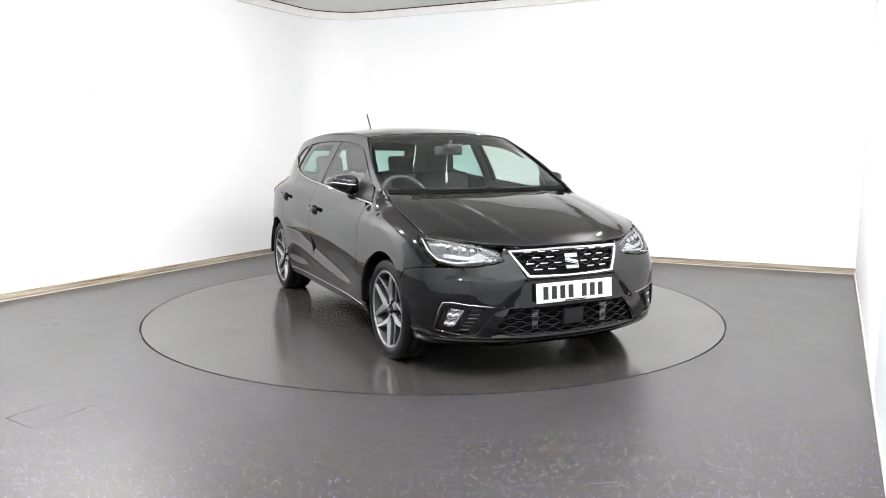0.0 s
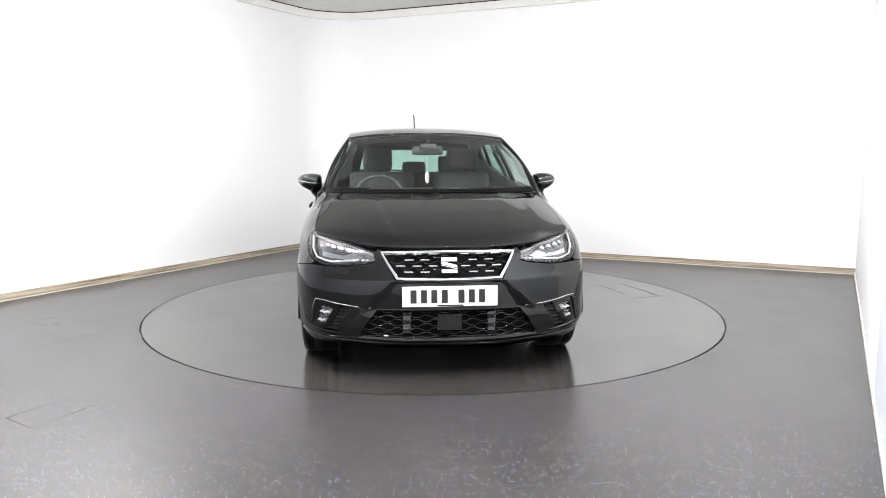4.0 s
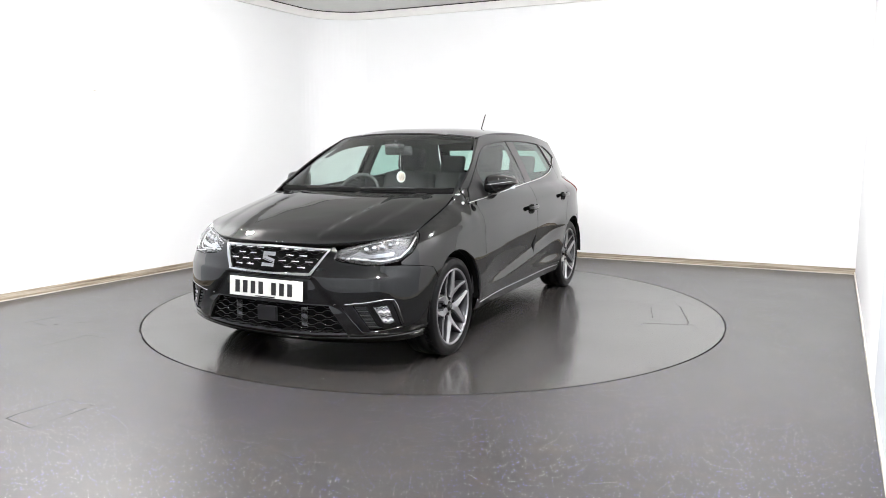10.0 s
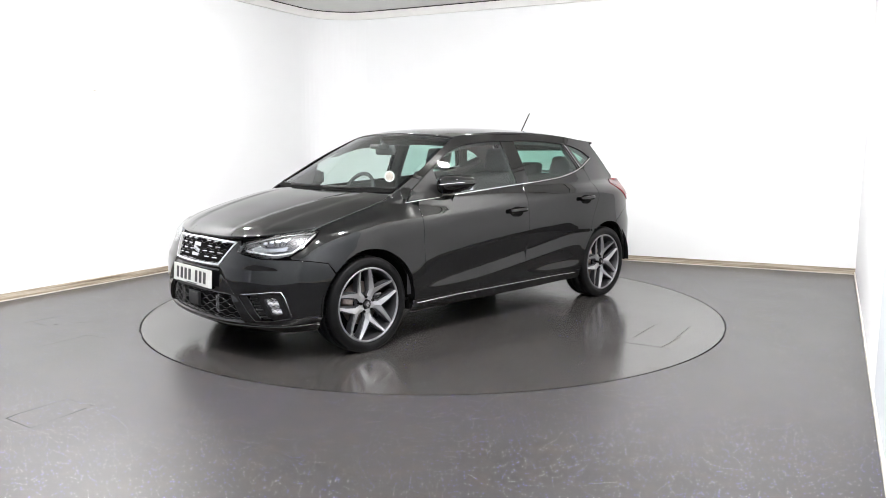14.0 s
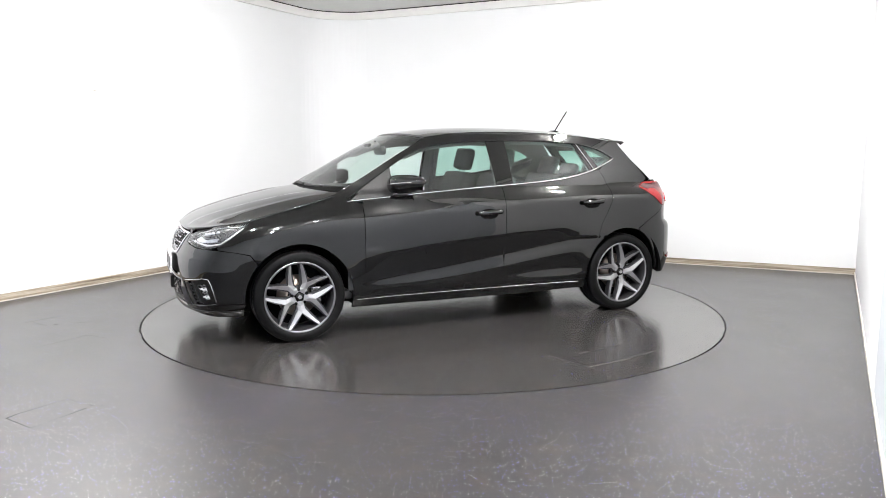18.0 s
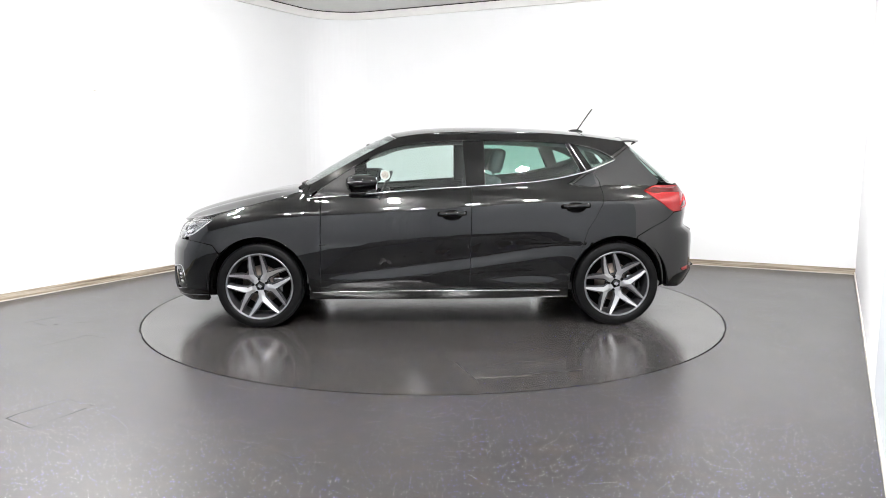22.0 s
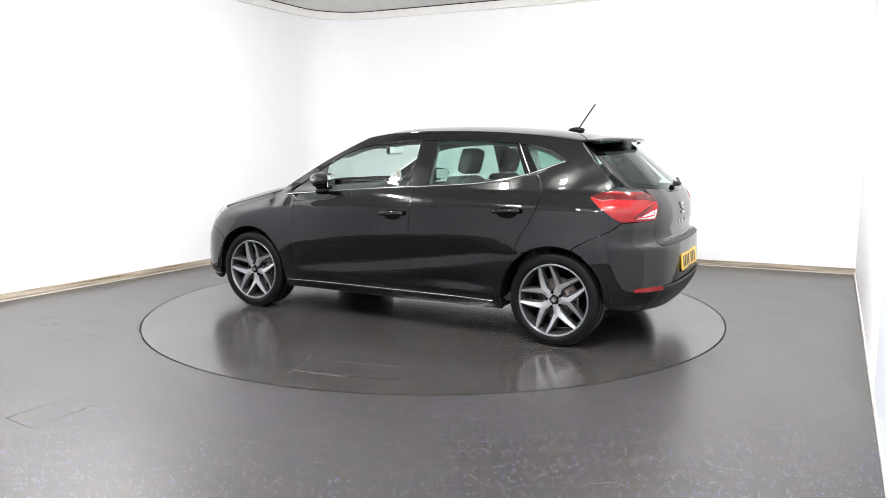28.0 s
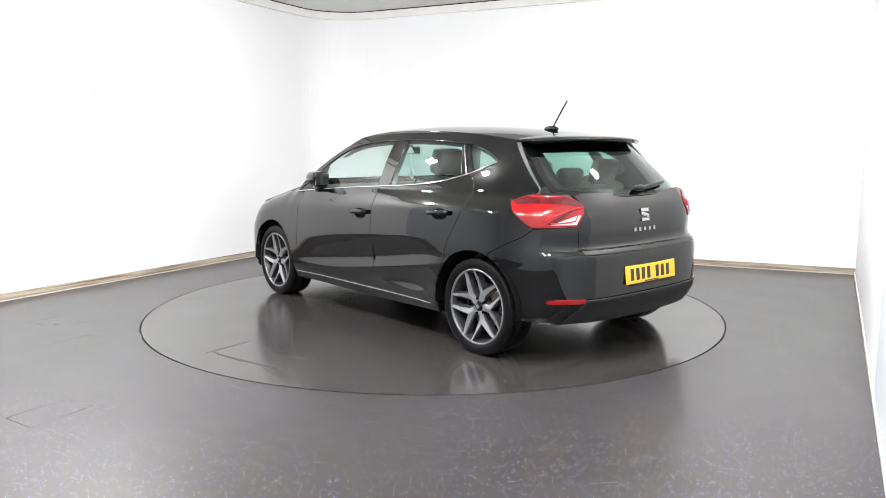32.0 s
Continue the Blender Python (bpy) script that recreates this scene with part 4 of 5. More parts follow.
# windscreen, roof, rear glass
panel("windscreen", [(0.055, -0.985), (0.045, 0), (0.055, 0.985), (0.985, 0.985), (0.985, -0.985)], SCREEN, GREEN_GLASS, car, scale=(0.85, 0.68), thick=0, off=-0.004, step=0.04, vis_shadow=False)
bandw = [(0.925, -0.98), (0.985, -0.98), (0.985, 0.98), (0.925, 0.98), (0.90, 0.3), (0.86, 0.12), (0.86, -0.12), (0.90, -0.3)]
panel("screen_band", bandw, SCREEN, DARK, car, scale=(0.85, 0.68), thick=0, off=-0.008, step=0.04, label="black printed band along the windscreen")
roof = panel("roof", [(0.0, -0.985), (0.0, 0.985), (0.985, 0.985), (0.96, 0), (0.985, -0.985)], ROOF, PAINT, car, scale=(1.8, 0.6), step=0.05, edge=0.03, thick=0.015)
panel("headlining", [(0.03, -0.95), (0.03, 0.95), (0.95, 0.95), (0.95, -0.95)], ROOF, LINING, car, scale=(1.8, 0.6), off=-0.035, thick=0, step=0.08, edge=0.06)
tailgate = panel("tailgate", tailpts([(0.585, 0.695), (0.598, 0.83), (0.552, 0.955), (0.60, 1.005), (0.615, 1.022), (0.3, 1.010), (0, 1.004), (-0.3, 1.010), (-0.615, 1.022), (-0.60, 1.005), (-0.552, 0.955), (-0.598, 0.83), (-0.585, 0.695), (0, 0.688)]),
                 body, PAINT, car, step=0.03, edge=0.015, thick=0.02)
panel("rear_window", [(0.05, -0.93), (0.05, 0.93), (0.95, 0.95), (0.975, 0), (0.95, -0.95)], BACKLIGHT, DARK_GLASS, tailgate, scale=(0.45, 0.6), thick=0, off=-0.006, vis_shadow=False)
panel("rear_window_frame", [(-0.12, -1.0), (-0.12, 1.0), (1.0, 1.0), (1.0, -1.0)], BACKLIGHT, GLOSS, tailgate, holes=([(0.16, -0.84), (0.16, 0.84), (0.80, 0.86), (0.86, 0.5), (0.87, 0), (0.86, -0.5), (0.80, -0.86)],), scale=(0.45, 0.6), thick=0.006, off=-0.009, label="black printed border of the rear window")
tube("rear_wiper", BACKLIGHT(np.linspace(0.955, 0.90, 9), np.linspace(0.02, -0.58, 9), 0.022), 0.010, PLASTIC, tailgate)
bm = bmesh.new()
bmesh.ops.create_uvsphere(bm, u_segments=14, v_segments=8, radius=1, matrix=Matrix.Translation((-1.865, 0.0, 1.035)) @ Matrix.Diagonal((0.03, 0.05, 0.02, 1)))
part("wiper_hub", bm, PLASTIC, tailgate, smooth=True)

# spoiler
SPOIL = sheet([(-1.43, 1.366), (-1.50, 1.360), (-1.56, 1.352), (-1.592, 1.338), (-1.560, 1.322)],
              [(-1.36, 0.575, 1.333), (-1.41, 0.572, 1.334), (-1.45, 0.565, 1.332), (-1.475, 0.558, 1.322), (-1.44, 0.552, 1.300)], 3.0, 0.05)
spoiler = panel("roof_spoiler", [(0, -1), (0, 1), (1, 1), (1, -1)], SPOIL, PAINT, tailgate, scale=(0.25, 0.6), step=0.02, edge=0.02, thick=0.012)
panel("high_brake_light", [(0.63, -0.24), (0.63, 0.24), (0.735, 0.24), (0.735, -0.24)], SPOIL, RED_DARK, spoiler, scale=(0.25, 0.6), off=0.002, step=0.02, label="red high-level brake light")

# emblem and name bars on the tailgate
badge(tailgate, Matrix.Translation((float(body(END, 0.872)[0]) + 0.002, 0.0, 0.872)) @ Matrix.Rotation(radians(9), 4, "Y") @ FACE_B, 0.085)
for k in range(5):
    prism("name_bar", [(-0.010, -0.011), (0.014, -0.011), (0.010, 0.011), (-0.010, 0.011)], 0.004, Matrix.Translation((float(body(END, 0.785)[0]) + 0.003, 0.10 - 0.05 * k, 0.785)) @ FACE_B, SATIN, tailgate)

# rear bumper
rb = flankpts([(-1.708, 0.814), (-1.643, 0.764), (-1.522, 0.711), (-1.415, 0.648)] + [(AXR + (ARCH - 0.026 * i / 16) * math.cos(radians(112 + 66 * i / 16)), HUB + (ARCH - 0.026 * i / 16) * math.sin(radians(112 + 66 * i / 16))) for i in range(17)] + [(-1.645, 0.280)])
rb += tailpts([(0.70, 0.255), (0.5, 0.258), (0, 0.262)])
rb_top = tailpts([(0.66, 0.826), (0.602, 0.828), (0.590, 0.692), (0, 0.684)])
rb_half = rb[:-1]
left_b = rb_half[::-1] + rb_top[:-1]
mirr = lambda p: [(2 * END - s, z) for s, z in p]
rb_poly = left_b + [rb_top[-1]] + mirr(left_b)[::-1] + [rb[-1]]
rear_bumper = panel("rear_bumper", rb_poly, body, PAINT, car, step=0.03, edge=0.015, thick=0.03)
diff = tailpts([(0.69, 0.262), (0.56, 0.392), (0.30, 0.398), (0, 0.40), (-0.30, 0.398), (-0.56, 0.392), (-0.69, 0.262), (0, 0.245)])
panel("diffuser", diff, body, PLASTIC, rear_bumper, off=0.006, thick=0.012, label="matt black rear diffuser")
tube("diffuser_ridge", body(np.array([p[0] for p in dense(tailpts([(0.57, 0.398), (0, 0.405), (-0.57, 0.398)]) + [], 0.05)[:26]]), np.full(len(dense(tailpts([(0.57, 0.398), (0, 0.405), (-0.57, 0.398)]) + [], 0.05)[:26]), 0.402), 0.01), 0.008, PLASTIC, rear_bumper)
for sgn in (False, True):
    panel("rear_reflector", tailpts([(0.555, 0.388), (0.57, 0.412), (0.72, 0.412), (0.757, 0.402), (0.75, 0.388)]), body, RED_LENS, rear_bumper, off=0.006, thick=0.01, mirror=sgn, step=0.02, edge=0.012, label="red rear reflector")

# shade below the tailgate lip, laid on as a matt dark strip
panel("lip_shade_strip", tailpts([(0.57, 0.670), (0, 0.664), (-0.57, 0.670), (-0.575, 0.690), (0, 0.685), (0.575, 0.690)]), body, PLASTIC, rear_bumper, off=0.004, thick=0.006, step=0.02, edge=0.015, label="dark strip standing in for the shade under the tailgate lip")

# tail lamps
for mir in (False, True):
    outer = flankpts([(-1.507, 0.973), (-1.575, 0.912), (-1.667, 0.843), (-1.705, 0.825)]) + tailpts([(0.70, 0.828), (0.605, 0.832), (0.555, 0.905), (0.545, 0.948), (0.60, 0.985), (0.655, 1.002)]) + flankpts([(-1.648, 1.008), (-1.60, 1.000)])
    lamp = panel("tail_lamp", outer, body, RED_LENS, car, off=0.006, thick=0.03, step=0.02, edge=0.012, mirror=mir, label="red wraparound tail lamp")
    panel("lamp_housing", outer, body, DARK, lamp, off=-0.03, thick=0, step=0.03, edge=0.02, mirror=mir)
    panel("dark_lens", flankpts([(-1.515, 0.975), (-1.60, 0.995), (-1.648, 1.002)]) + tailpts([(0.655, 0.997), (0.60, 0.98), (0.552, 0.948), (0.58, 0.945), (0.68, 0.962)]) + flankpts([(-1.64, 0.962), (-1.58, 0.955)]), body, RED_DARK, lamp, off=0.009, thick=0.003, step=0.02, edge=0.012, mirror=mir)
    panel("reversing_lens", tailpts([(0.745, 0.842), (0.612, 0.842), (0.578, 0.898), (0.64, 0.882)]), body, CLEAR, lamp, off=0.0095, thick=0.003, step=0.015, edge=0.01, mirror=mir, label="clear reversing lens")
    panel("dark_chevron", tailpts([(0.76, 0.846), (0.735, 0.846), (0.62, 0.925), (0.565, 0.942), (0.635, 0.938)]), body, RED_DARK, lamp, off=0.009, thick=0.003, step=0.015, edge=0.01, mirror=mir)

    for pts in ([(0.765, 0.868), (0.70, 0.905), (0.62, 0.932), (0.575, 0.938)], [(0.745, 0.848), (0.68, 0.853), (0.62, 0.862), (0.60, 0.90), (0.585, 0.925)]):
        q = tailpts(pts)
        tube("light_bar", body(np.array([p[0] for p in q]), np.array([p[1] for p in q]), 0.010) * (1, -1 if mir else 1, 1), 0.0045, RED_GLOW, lamp)

# headlamps
for mir in (False, True):
    sg = -1 if mir else 1
    outl = nosepts([(0.415, 0.664), (0.47, 0.650), (0.60, 0.633), (0.69, 0.632)]) + flankpts([(1.815, 0.650), (1.735, 0.697), (1.655, 0.757), (1.603, 0.799), (1.66, 0.792)]) + nosepts([(0.795, 0.786), (0.70, 0.770), (0.60, 0.752), (0.50, 0.728), (0.435, 0.706)])
    hl = panel("headlamp", outl, body, LAMP_GREY, car, off=-0.055, thick=0, step=0.02, edge=0.012, mirror=mir, label="clear-lensed headlamp with bright reflectors")
    panel("lens", outl, body, LENS, hl, off=-0.002, thick=0, step=0.02, edge=0.012, mirror=mir, vis_shadow=False)
    ds = np.array([p[0] for p in nosepts([(0.44, 0.70), (0.50, 0.718), (0.60, 0.742), (0.70, 0.760), (0.77, 0.774)]) + flankpts([(1.67, 0.780), (1.63, 0.785)])])
    dz = np.array([0.700, 0.718, 0.742, 0.760, 0.772, 0.780, 0.788])
    tube("light_guide", body(ds, dz - 0.008, -0.025) * (1, sg, 1), 0.0035, SATIN, hl)
    ds = np.array([p[0] for p in flankpts([(1.64, 0.770), (1.73, 0.71), (1.80, 0.665)])] + [p[0] for p in nosepts([(0.72, 0.65), (0.68, 0.645), (0.60, 0.645), (0.52, 0.655)])])
    dz = np.array([0.768, 0.71, 0.668, 0.654, 0.650, 0.656, 0.664])
    tube("light_guide", body(ds, dz, -0.025) * (1, sg, 1), 0.005, CLEAR, hl)
    for y, z, r in ((0.60, 0.708, 0.019), (0.65, 0.715, 0.019), (0.70, 0.723, 0.018), (0.745, 0.732, 0.015)):
        c = body(s_front(y), z, -0.045)
        bm = bmesh.new()
        bmesh.ops.create_uvsphere(bm, u_segments=16, v_segments=10, radius=r, matrix=Matrix.Translation((c[0], c[1] * sg, c[2])))
        part("projector", bm, REFLECTOR, hl, smooth=True)
    panel("bezel", nosepts([(0.50, 0.675), (0.56, 0.70), (0.62, 0.682), (0.70, 0.69), (0.76, 0.70), (0.755, 0.678), (0.66, 0.668), (0.56, 0.663)]), body, REFLECTOR, hl, off=-0.03, thick=0.01, step=0.015, edge=0.012, mirror=mir)
    for k in range(9):
        c = body(s_front(0.47 + 0.026 * k), 0.664 - 0.0016 * k, -0.03)
        bm = bmesh.new()
        box_bm(bm, -0.008, 0.008, -0.0085, 0.0085, -0.006, 0.006, Matrix.Translation((c[0], c[1] * sg, c[2])), 0.003)
        part("led_block", bm, CLEAR if k % 2 else REFLECTOR, hl)

# door mirrors: a wedge-shaped cap, a gloss foot below it and a bright strip between
def loft(name, rings, mat, parent, label=""):
    """Closed rings of equal length joined one after another, with capped ends."""
    n = len(rings[0])
    vs = [p for r in rings for p in r]
    fs = [(n * i + k, n * i + (k + 1) % n, n * i + n + (k + 1) % n, n * i + n + k) for i in range(len(rings) - 1) for k in range(n)]
    fs += [tuple(range(n)), tuple(range(n * len(rings) - n, n * len(rings)))]
    me = mesh_of(name, vs, fs, mat)
    bm = bmesh.new()
    bm.from_mesh(me)
    bpy.data.meshes.remove(me)
    return part(name, bm, mat, parent, label, smooth=True)


def oval(x0, x1, z0, z1, y, sg, n=24, e=0.62):
    out = []
    for k in range(n):
        a = 2 * math.pi * k / n
        c, d = math.cos(a), math.sin(a)
        c = math.copysign(abs(c) ** (e if c > 0 else 0.3), c)
        d = math.copysign(abs(d) ** e, d)
        out.append(((x0 + x1) / 2 + c * (x1 - x0) / 2, y * sg, (z0 + z1) / 2 + d * (z1 - z0) / 2))
    return out


for sg in (1, -1):
    cap = [(0.0, 0.52, 0.60, 0.995, 1.06), (0.04, 0.495, 0.645, 0.972, 1.084), (0.2, 0.482, 0.662, 0.966, 1.096), (0.45, 0.464, 0.655, 0.974, 1.098),
           (0.7, 0.449, 0.628, 0.994, 1.092), (0.88, 0.438, 0.585, 1.014, 1.079), (0.97, 0.434, 0.535, 1.028, 1.067), (1.0, 0.437, 0.49, 1.038, 1.058)]
    mirror = loft("door_mirror", [oval(a, b, c, d, 0.772 + 0.178 * t, sg, 28, 0.74) for t, a, b, c, d in cap], PAINT, car)
    bm = bmesh.new()
    way = Vector((-0.956, -0.29 * sg, 0)).normalized()
    box_bm(bm, -0.003, 0.003, -0.076, 0.076, -0.044, 0.044, Matrix.Translation((0.462, 0.856 * sg, 1.036)) @ Matrix.Rotation(math.atan2(way.y, way.x), 4, "Z"), 0.0028)
    part("mirror_pane", bm, MIRROR, mirror)
    arm = [((0.535, 0.655), 0.905, 0.770), ((0.530, 0.648), 0.930, 0.795), ((0.522, 0.640), 0.955, 0.820), ((0.515, 0.625), 0.975, 0.842)]
    loft("mirror_arm", [[(x0 + (x1 - x0) * (0.5 + 0.5 * math.cos(a)), (y + 0.014 * math.sin(a)) * sg, z - 0.01 * math.sin(a)) for a in np.linspace(0, 2 * math.pi, 17)[:-1]] for (x0, x1), z, y in arm], GLOSS, mirror)
    tube("mirror_line", [(0.648, 0.782 * sg, 1.030), (0.663, 0.808 * sg, 1.031), (0.657, 0.852 * sg, 1.035), (0.630, 0.897 * sg, 1.042), (0.587, 0.930 * sg, 1.047), (0.540, 0.946 * sg, 1.048)], 0.0035, SATIN, mirror)

# aerial
bm = bmesh.new()
bmesh.ops.create_uvsphere(bm, u_segments=16, v_segments=8, radius=1, matrix=Matrix.Translation((-1.135, 0.0, 1.408)) @ Matrix.Diagonal((0.065, 0.022, 0.022, 1)))
aerial = part("aerial_base", bm, GLOSS, car, smooth=True)
tube("aerial_rod", [(-1.150, 0, 1.42), (-1.21, 0, 1.507), (-1.270, 0, 1.592)], 0.0055, PLASTIC, aerial)

# inner shell, wheel arches, underbody
shell = flankpts([(1.86, 0.23), (1.66, 0.23)] + arc(AXF, HUB, ARCH + 0.004, -6, 186, 30) + [(0.9, 0.22), (-0.9, 0.22)] + arc(AXR, HUB, ARCH + 0.004, -6, 186, 30) + [(-1.68, 0.28)])
shell += tailpts([(0.0, 0.28), (0.0, 0.96), (0.5, 0.96)]) + flankpts([(-1.66, 0.96), (-1.2, 0.98), (-0.5, 0.95), (0.2, 0.93), (0.88, 0.90), (1.1, 0.86), (1.4, 0.80), (1.62, 0.62)]) + nosepts([(0.75, 0.60), (0.40, 0.60), (0, 0.52), (0, 0.23)])
both("inner_shell", shell, body, DARK, car, off=-0.07, thick=0, step=0.06, edge=0.03)
bm = bmesh.new()
box_bm(bm, -1.25, 1.80, -0.56, 0.56, 0.185, 0.27, bevel=0.03)
box_bm(bm, -1.72, -1.2, -0.50, 0.50, 0.27, 0.36, bevel=0.03)
box_bm(bm, -0.9, 0.9, -0.79, 0.79, 0.20, 0.26, bevel=0.02)
part("floor_pan", bm, DARK, car)
for cx in (AXF, AXR):
    for sg in (1, -1):
        vs, fs = [], []
        n = 24
        for i in range(n + 1):
            a = radians(-3 + 185 * i / n)
            for yy in (0.855, 0.56):
                vs.append((cx + (ARCH + 0.012) * math.cos(a), yy * sg, HUB + (ARCH + 0.012) * math.sin(a)))
        for i in range(n):
            fs.append((2 * i, 2 * i + 1, 2 * i + 3, 2 * i + 2))
        fs.append(tuple(2 * i + 1 for i in range(n + 1)))
        ob = new("arch_liner", mesh_of("arch_liner", vs, fs, DARK, False))
        ob.parent = car
bm = bmesh.new()
box_bm(bm, 1.05, 1.80, -0.60, 0.60, 0.26, 0.70, bevel=0.05)
part("engine_block", bm, DARK, car)


# ---- wheels ----
def lathe(profile, seg=64):
    """Rings (radius, y) turned about the y axis; returns vertices and faces."""
    vs, fs = [], []
    for r, y in profile:
        for k in range(seg):
            a = 2 * math.pi * k / seg
            vs.append((r * math.cos(a), y, r * math.sin(a)))
    for i in range(len(profile) - 1):
        for k in range(seg):
            j = (k + 1) % seg
            fs.append((i * seg + k, i * seg + j, (i + 1) * seg + j, (i + 1) * seg + k))
    return vs, fs


def lathe_part(name, profile, mat, parent, seg=64, label=""):
    vs, fs = lathe(profile, seg)
    me = mesh_of(name, vs, fs, mat)
    bm = bmesh.new()
    bm.from_mesh(me)
    bpy.data.meshes.remove(me)
    return part(name, bm, mat, parent, label, smooth=True)


R_ = 0.238


def make_wheel():
    """The wheel's middle plane lies at y = 0, its outer face towards +y."""
    w = lathe_part("wheel", [(R_ - 0.004, 0.098), (R_, 0.101), (R_ - 0.006, 0.103), (R_ - 0.011, 0.098), (R_ - 0.018, 0.085), (R_ - 0.025, 0.05), (R_ - 0.03, -0.02), (R_ - 0.02, -0.10), (R_, -0.103)], ALLOY_DARK, None)
    lathe_part("rim_edge", [(R_ + 0.001, 0.100), (R_ - 0.001, 0.1035), (R_ - 0.004, 0.1045), (R_ - 0.010, 0.1035), (R_ - 0.0115, 0.100), (R_ - 0.014, 0.088)], RIM_ALLOY, w)
    lathe_part("tyre", [(R_ - 0.006, -0.100), (R_ + 0.01, -0.107), (0.268, -0.112), (0.290, -0.107), (0.301, -0.096), (TYRE - 0.001, -0.08), (TYRE, -0.045), (TYRE - 0.005, -0.043), (TYRE - 0.005, -0.038), (TYRE, -0.036), (TYRE + 0.001, 0.0),
                        (TYRE, 0.036), (TYRE - 0.005, 0.038), (TYRE - 0.005, 0.043), (TYRE, 0.045), (TYRE - 0.001, 0.08), (0.3015, 0.096), (0.297, 0.1015), (0.292, 0.1045), (0.288, 0.1055), (0.270, 0.1115), (0.256, 0.1105), (0.25, 0.108), (R_ + 0.004, 0.105), (R_ - 0.003, 0.099)], RUBBER, w, 72)
    bm = bmesh.new()
    for k in range(72):
        a = 2 * math.pi * k / 72
        m = Matrix.Rotation(-a, 4, "Y") @ Matrix.Translation((0, 0, TYRE - 0.0065)) @ Matrix.Rotation(radians(-25), 4, "X")
        box_bm(bm, -0.0028, 0.0028, 0.078, 0.098, -0.006, 0.0065, m)
        m = Matrix.Rotation(-a, 4, "Y") @ Matrix.Translation((0, 0, TYRE - 0.004))
        box_bm(bm, -0.004, 0.004, 0.047, 0.078, -0.006, 0.0055, m)
    tagged(part("tread_blocks", bm, RUBBER, w), kind="stuff")

    def spoke(name, grow, y0, y1, mat, parent, label=""):
        """A forked spoke, dished towards the hub: a short stem and two wide-spread arms."""
        g = grow
        outer = [(0.030 + g, 0.030), (0.0225 + g, 0.058 - g), (0.023 + g, 0.086 - g), (0.0625 + g, 0.1455 - g * 0.6), (0.1080 + g * 0.5, 0.2005 - g * 0.2)]
        inner = [(0.0, 0.030), (0.0, 0.062), (0.0, 0.109 + g), (0.0445 - g, 0.1555 + g * 0.7), (0.0965 - g * 0.5, 0.2063 + g * 0.2)]
        dish = lambda x, z: -0.016 + 0.028 * min(1, math.hypot(x, z) / 0.215) ** 1.5
        bm = bmesh.new()
        for sg in (1, -1):
            o1 = [bm.verts.new((sg * x, y1 + dish(x, z) - (0.0 if k < 1 else 0.005 if k < 4 else 0.002), z)) for k, (x, z) in enumerate(outer)]
            i1 = [bm.verts.new((sg * x, y1 + dish(x, z) + (0.003 if k > 1 else 0), z)) for k, (x, z) in enumerate(inner)]
            o0 = [bm.verts.new((sg * x * 1.06, y0, z)) for x, z in outer]
            i0 = [bm.verts.new((sg * x * 0.97, y0, z)) for x, z in inner]
            for k in range(4):
                bm.faces.new((o1[k], o1[k + 1], i1[k + 1], i1[k]))
                bm.faces.new((o1[k], o0[k], o0[k + 1], o1[k + 1]))
                if k > 1:
                    bm.faces.new((i1[k], i1[k + 1], i0[k + 1], i0[k]))
        bmesh.ops.remove_doubles(bm, verts=bm.verts, dist=1e-5)
        return part(name, bm, mat, parent, label)

    bodies = spoke("spoke", 0.0085, 0.045, 0.080, ALLOY_DARK, w)
    faces_ = spoke("spoke_face", 0.0, 0.07, 0.0875, ALLOY, w, "machined bright spoke face")
    for k in range(1, 5):
        for src in (bodies, faces_):
            o = src.copy()
            scene.collection.objects.link(o)
            o.parent = w
            o.matrix_basis = Matrix.Rotation(radians(72 * k), 4, "Y")
    lathe_part("hub_cap", [(0.0005, 0.085), (0.02, 0.085), (0.0265, 0.082), (0.028, 0.074), (0.031, 0.07), (0.033, 0.05)], GLOSS, w, 32)
    prism("hub_emblem", [(-0.012, -0.013), (0.012, -0.013), (0.012, 0.013), (-0.012, 0.013)], 0.003, Matrix.Translation((0, 0.0845, 0)) @ Matrix.Rotation(math.pi, 4, "Z") @ Matrix.Rotation(math.pi / 2, 4, "X"), SATIN, w)
    for k in range(5):
        a = radians(36 + 72 * k)
        bm = bmesh.new()
        bmesh.ops.create_cone(bm, cap_ends=True, segments=12, radius1=0.0115, radius2=0.010, depth=0.03, matrix=Matrix.Translation((0.05 * math.sin(a), 0.066, 0.05 * math.cos(a))) @ Matrix.Rotation(-math.pi / 2, 4, "X"))
        part("wheel_bolt", bm, GLOSS, w)
    lathe_part("hub_flange", [(0.0005, 0.045), (0.066, 0.045), (0.07, 0.03)], ALLOY_DARK, w, 32)
    return w


def make_brake():
    d = lathe_part("brake_disc", [(0.06, 0.01), (0.072, 0.022), (0.078, 0.010), (0.138, 0.010), (0.138, -0.008)], STEEL, None, 48)
    lathe_part("dust_shield", [(0.0005, -0.012), (0.19, -0.014), (0.205, -0.03)], DARK, d, 32)
    bm = bmesh.new()
    box_bm(bm, -0.155, -0.085, 0.0, 0.042, -0.055, 0.055, bevel=0.012)
    part("caliper", bm, LAMP_GREY, d)
    return d


